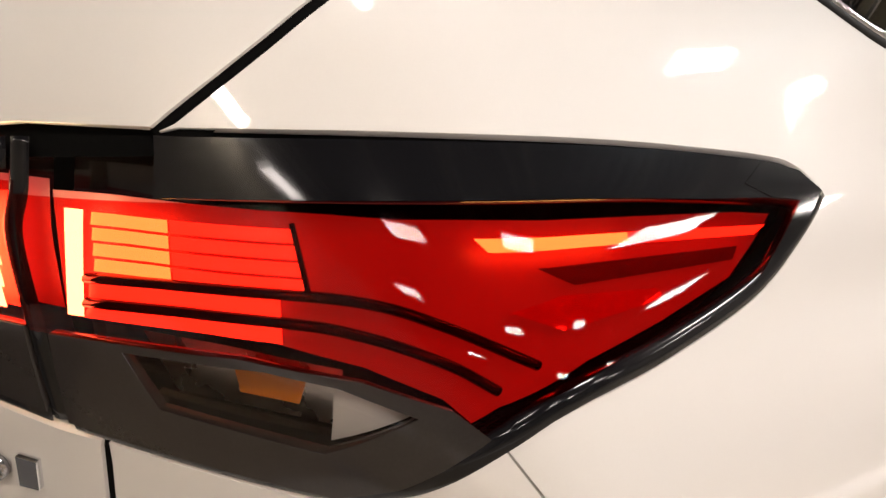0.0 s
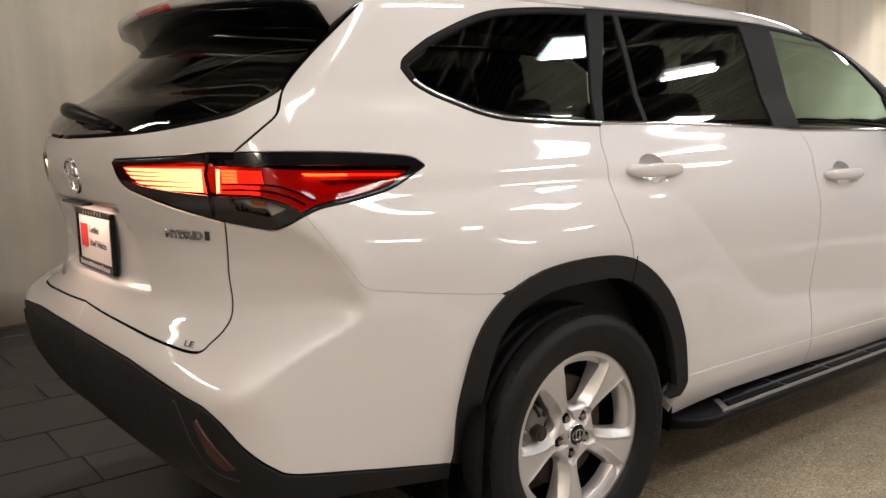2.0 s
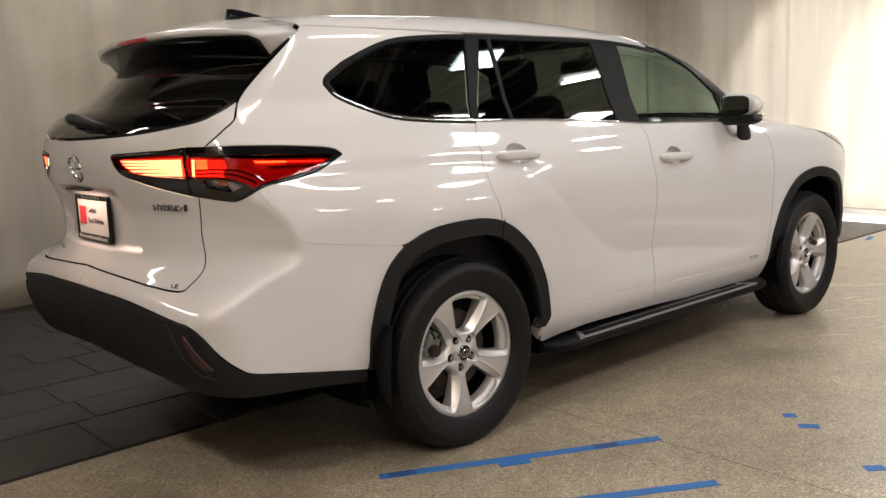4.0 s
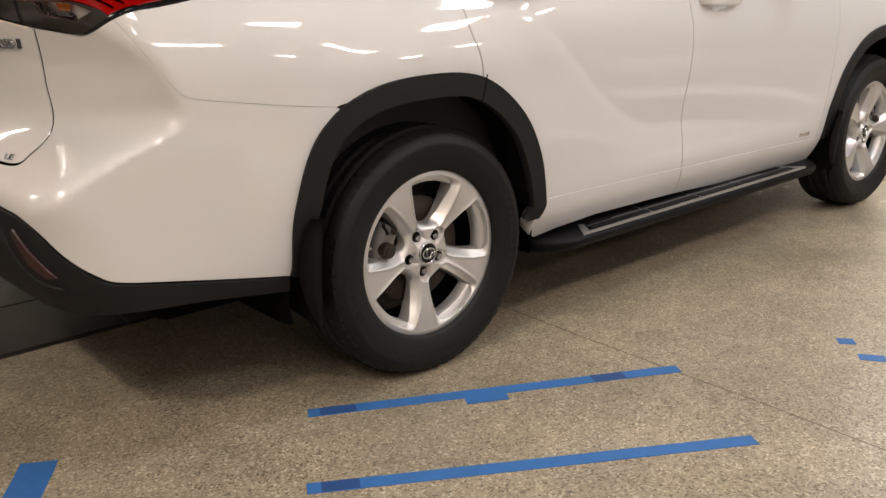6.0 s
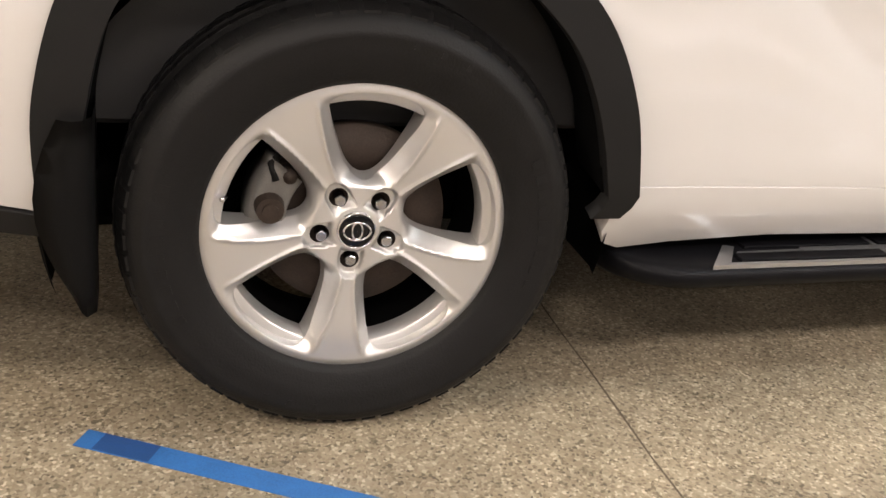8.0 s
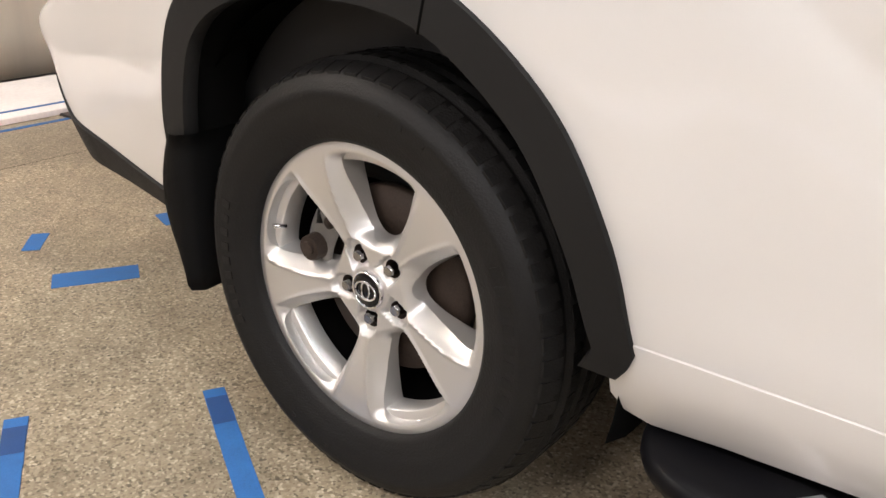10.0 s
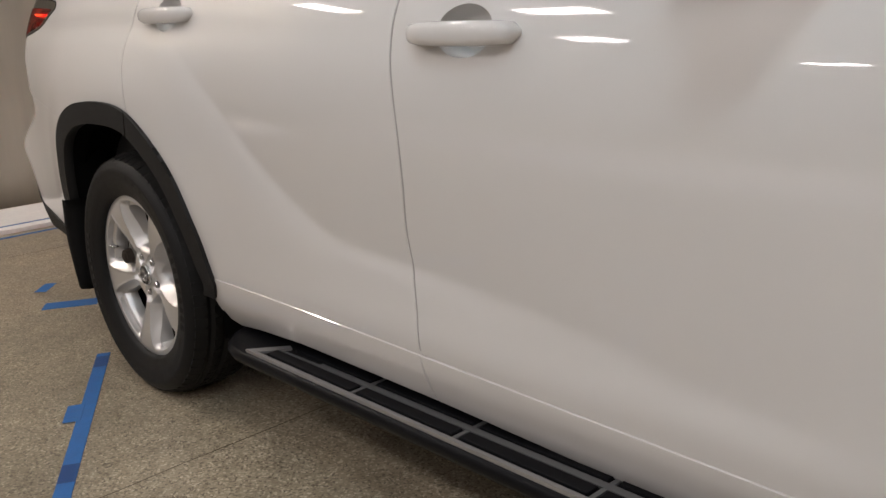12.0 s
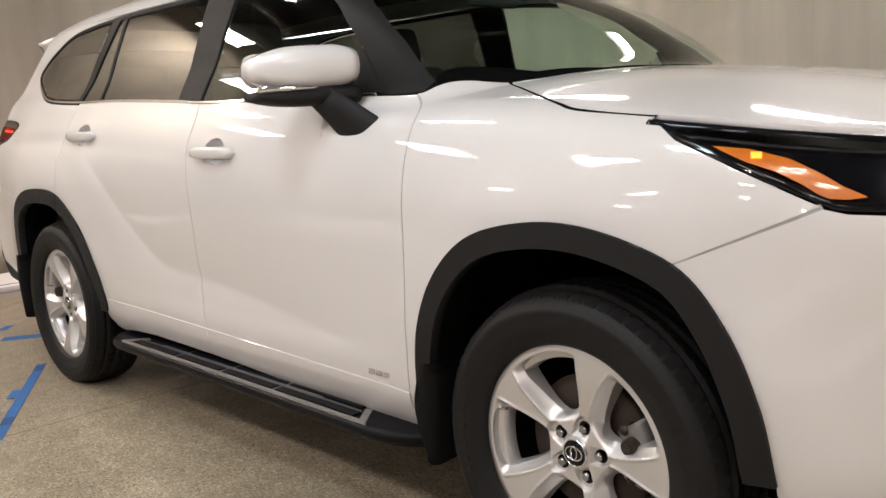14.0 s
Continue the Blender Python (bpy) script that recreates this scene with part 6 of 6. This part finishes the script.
# rear wiper
g = lambda u, v, k: tuple((on_side(A([(u, v)])) + skin_normal(on_side(A([(u, v)]))) * k)[0])
wiper = part("rear_wiper", tube([g(-1.78, 1.292, 0.018), g(-1.72, 1.290, 0.034), g(-1.62, 1.283, 0.036), g(-1.50, 1.275, 0.030), g(-1.40, 1.266, 0.022), g(-1.36, 1.263, 0.014)],
                                [0.014, 0.022, 0.022, 0.017, 0.014, 0.010], 10), BOARD, car, "black rear wiper arm")
part("blade", tube([g(-1.56, 1.262, 0.008), g(-1.35, 1.258, 0.008)], 0.006, 6), RUBBER, wiper)


# writing and badges
def words(name, text, u0, v0, high, wide, where, material, parent, deep=0.003, lift=0.001, label="", flip=1, bold=0.0):
    """Raised writing laid on the skin: wide is the whole word's width."""
    cu = bpy.data.curves.new(name, "FONT")
    cu.body, cu.size, cu.extrude, cu.resolution_u, cu.offset = text, 1.0, 0.0, 3, bold
    tmp = new("tmp", cu)
    me = bpy.data.meshes.new_from_object(tmp.evaluated_get(bpy.context.evaluated_depsgraph_get()))
    bpy.data.objects.remove(tmp)
    co = A([tuple(v.co) for v in me.vertices])
    lo, hi = co.min(0), co.max(0)
    uv = np.stack([u0 + flip * (co[:, 0] - lo[0]) / (hi[0] - lo[0]) * wide, v0 + (co[:, 1] - lo[1]) / (hi[1] - lo[1]) * high], 1)
    p = where(uv)
    n = skin_normal(p) if where in (on_side, on_lid) else np.tile(A([[-1.0, 0, 0]]), (len(p), 1))
    bm = bmesh.new()
    bm.from_mesh(me)
    bpy.data.meshes.remove(me)
    for v, q in zip(bm.verts, p + n * lift):
        v.co = q
    face = list(bm.faces)
    r = bmesh.ops.extrude_face_region(bm, geom=face)
    bm.verts.index_update()
    top = [e for e in r["geom"] if isinstance(e, bmesh.types.BMVert)]
    for v in top:
        q = A([tuple(v.co)])
        v.co = v.co + Vector((skin_normal(q)[0] if where in (on_side, on_lid) else (-1, 0, 0))) * deep
    bmesh.ops.recalc_face_normals(bm, faces=bm.faces)
    return part(name, bm, material, parent, label, smooth=False)


words("hybrid_badge", "HYBRID", -1.158, 0.996, 0.021, 0.128, on_side, DARKCHROME, tailgate, 0.004, label="chrome hybrid lettering", bold=0.022)
panel("badge_mark", [(-1.024, 0.996), (-1.010, 0.996), (-1.006, 1.018), (-1.020, 1.019)], on_side, CHROME, tailgate, 0.01, lift=0.004, fold=0.004, gap=0)
words("trim_badge", "LE", -1.072, 0.748, 0.010, 0.028, on_side, DARKCHROME, tailgate, label="chrome trim lettering")
for i in range(10):
    u = -2.36 + 0.026 * i
    panel("name_badge_bar", [(u, 0.800), (u + 0.019, 0.800), (u + 0.019, 0.817), (u, 0.817)], on_side, CHROME, tailgate, 0.02, lift=0.003, fold=0.003, gap=0)
for i in range(3):
    u = 2.158 + 0.031 * i
    panel("door_badge_bar", [(u, 0.431), (u + 0.024, 0.432), (u + 0.028, 0.446), (u + 0.004, 0.446)], on_side, CHROME, front_door, 0.02, lift=0.003, fold=0.003, gap=0)

# tail emblem: plain oval ring with one cross bar
pts = [(MID + 0.022 + 0.066 * math.cos(t), 1.132 + 0.045 * math.sin(t)) for t in np.linspace(0, 2 * math.pi, 49)]
emblem = strip("tail_emblem", pts, on_side, 0.012, 0.0, 0.006, CHROME, car, label="plain chrome oval emblem")
strip("emblem_bar", [(MID + 0.022 + 0.026 * math.cos(t), 1.132 + 0.043 * math.sin(t)) for t in np.linspace(0, 2 * math.pi, 33)], on_side, 0.008, 0.0, 0.005, CHROME, emblem)
strip("emblem_bar", [(MID + 0.022 + 0.058 * math.cos(t), 1.148 + 0.018 * math.sin(t)) for t in np.linspace(0, 2 * math.pi, 33)], on_side, 0.008, 0.0, 0.005, CHROME, emblem)

# number plate area: frame, white card with its two lines of print
PX = -1.024
CARD = mat("white_plate_card", (0.50, 0.475, 0.455), 0.4, 0, 0.2, 0.03, 20)
PRINT = mat("dark_print", (0.06, 0.05, 0.05), 0.6)
REDPRINT = mat("red_print", (0.45, 0.025, 0.03), 0.5)
bm = bmesh.new()
for lo, hi in (((PX, -0.162, 0.858), (PX + 0.014, 0.162, 0.882)), ((PX, -0.162, 1.012), (PX + 0.014, 0.162, 1.030)), ((PX, -0.162, 0.880), (PX + 0.014, -0.148, 1.014)), ((PX, 0.148, 0.880), (PX + 0.014, 0.162, 1.014))):
    box(bm, lo, hi, 0.003, 2)
plate = part("plate_frame", bm, GLOSS, car, "black plate frame with a white dealer card", smooth=False)
boxed("card", (PX + 0.006, -0.150, 0.880), (PX + 0.012, 0.150, 1.014), CARD, plate)
boxed("red_mark", (PX + 0.003, 0.068, 0.918), (PX + 0.0065, 0.128, 0.985), REDPRINT, plate)
flat = lambda uv: np.stack([np.full(len(uv), PX + 0.0055), uv[:, 0], uv[:, 1]], 1)
words("print", "Certified", 0.052, 0.962, 0.020, 0.085, flat, PRINT, plate, 0.001, 0.0, flip=-1)
words("print", "Used Vehicles", 0.052, 0.924, 0.020, 0.150, flat, PRINT, plate, 0.001, 0.0, flip=-1)
for i in range(14):
    y = 0.135 - i * 0.0195
    boxed("frame_print", (PX - 0.001, y - 0.012, 0.864), (PX + 0.002, y, 0.875 + 0.003 * (i in (0, 5, 10))), CARD, plate)
for i in range(7):
    y = 0.085 - i * 0.026
    boxed("frame_print", (PX - 0.001, y - 0.016, 1.0155), (PX + 0.002, y, 1.026), CHROME, plate)
boxed("plate_lamp_bar", (-1.075, -0.10, 1.052), (-1.045, 0.10, 1.060), GLOSS, car, 0.003)

# ---- inside the car ----
def cushion(lo, hi, m, bevel=0.05, name="seat_cushion", parent=None):
    bm = bmesh.new()
    box(bm, lo, hi, bevel, 4, m)
    return part(name, bm, CLOTH, parent or car)


for sy in (-0.38, 0.38):
    cushion((-0.26, -0.25, -0.09), (0.26, 0.25, 0.09), pose(1.28, sy, 0.72, 0, -6, 0))
    cushion((-0.075, -0.25, -0.32), (0.075, 0.25, 0.32), pose(0.99, sy, 1.03, 0, -16, 0), 0.06, "seat_back")
    cushion((-0.05, -0.13, -0.09), (0.05, 0.13, 0.09), pose(0.88, sy, 1.43, 0, -12, 0), 0.04, "head_rest")
for x in (0.33, -0.48):
    cushion((-0.25, -0.66, -0.08), (0.25, 0.66, 0.08), pose(x, 0, 0.74, 0, -5, 0), 0.05, "bench_cushion")
    cushion((-0.07, -0.64, -0.30), (0.07, 0.64, 0.30), pose(x - 0.28, 0, 1.00, 0, -16, 0), 0.06, "bench_back")
    for sy in (-0.40, 0.40) if x > 0 else ():
        cushion((-0.04, -0.12, -0.07), (0.04, 0.12, 0.07), pose(x - 0.385, sy, 1.35, 0, -12, 0), 0.03, "head_rest")
dash = []
for y in np.linspace(-0.74, 0.74, 17):
    hump = 0.035 * math.exp(-((y - 0.38) / 0.2) ** 2)
    dash.append([(2.50, y, 1.02), (2.44, y, 1.150 - 0.03 * abs(y)), (2.15, y, 1.155), (1.92, y, 1.135 + hump), (1.86, y, 1.08 + hump), (1.90, y, 0.92), (1.98, y, 0.72), (2.5, y, 0.72)])
part("dashboard", loft(dash), DASH, car)
boxed("screen", (1.862, -0.15, 1.03), (1.878, 0.13, 1.19), GLOSS, car, 0.006)
wheel_pts = [(1.70 - 0.07 * math.sin(t), 0.38 + 0.185 * math.cos(t), 1.05 + 0.17 * math.sin(t)) for t in np.linspace(0, 2 * math.pi, 33)]
part("steering_wheel", tube(wheel_pts, 0.016, 8), DASH, car)
boxed("wheel_hub", (1.70, 0.28, 0.99), (1.84, 0.48, 1.09), DASH, car, 0.03)
boxed("inside_mirror", (1.83, -0.125, 1.485), (1.865, 0.125, 1.56), DASH, car, 0.015)
part("mirror_stem", tube([(1.85, 0, 1.55), (1.93, 0, 1.60)], 0.012, 8), DASH, car)
bm = bmesh.new()
box(bm, (-0.50, -0.79, 0.50), (2.25, -0.765, 1.15), 0.01, 1)
box(bm, (-0.50, 0.765, 0.50), (2.25, 0.79, 1.15), 0.01, 1)
box(bm, (-0.80, -0.60, 0.46), (2.30, 0.60, 0.52), 0.0, 1)
box(bm, (-0.88, -0.52, 0.50), (-0.85, 0.52, 1.16), 0.01, 1)
part("cabin_lining", bm, DASH, car, smooth=False)
roof_in = [(x, y) for x, y in ((-0.55, -0.52), (1.5, -0.52), (1.62, 0.0), (1.5, 0.52), (-0.55, 0.52))]
panel("head_lining", roof_in, on_lid, CLOTH, car, 0.1, lift=-0.03, fold=0)
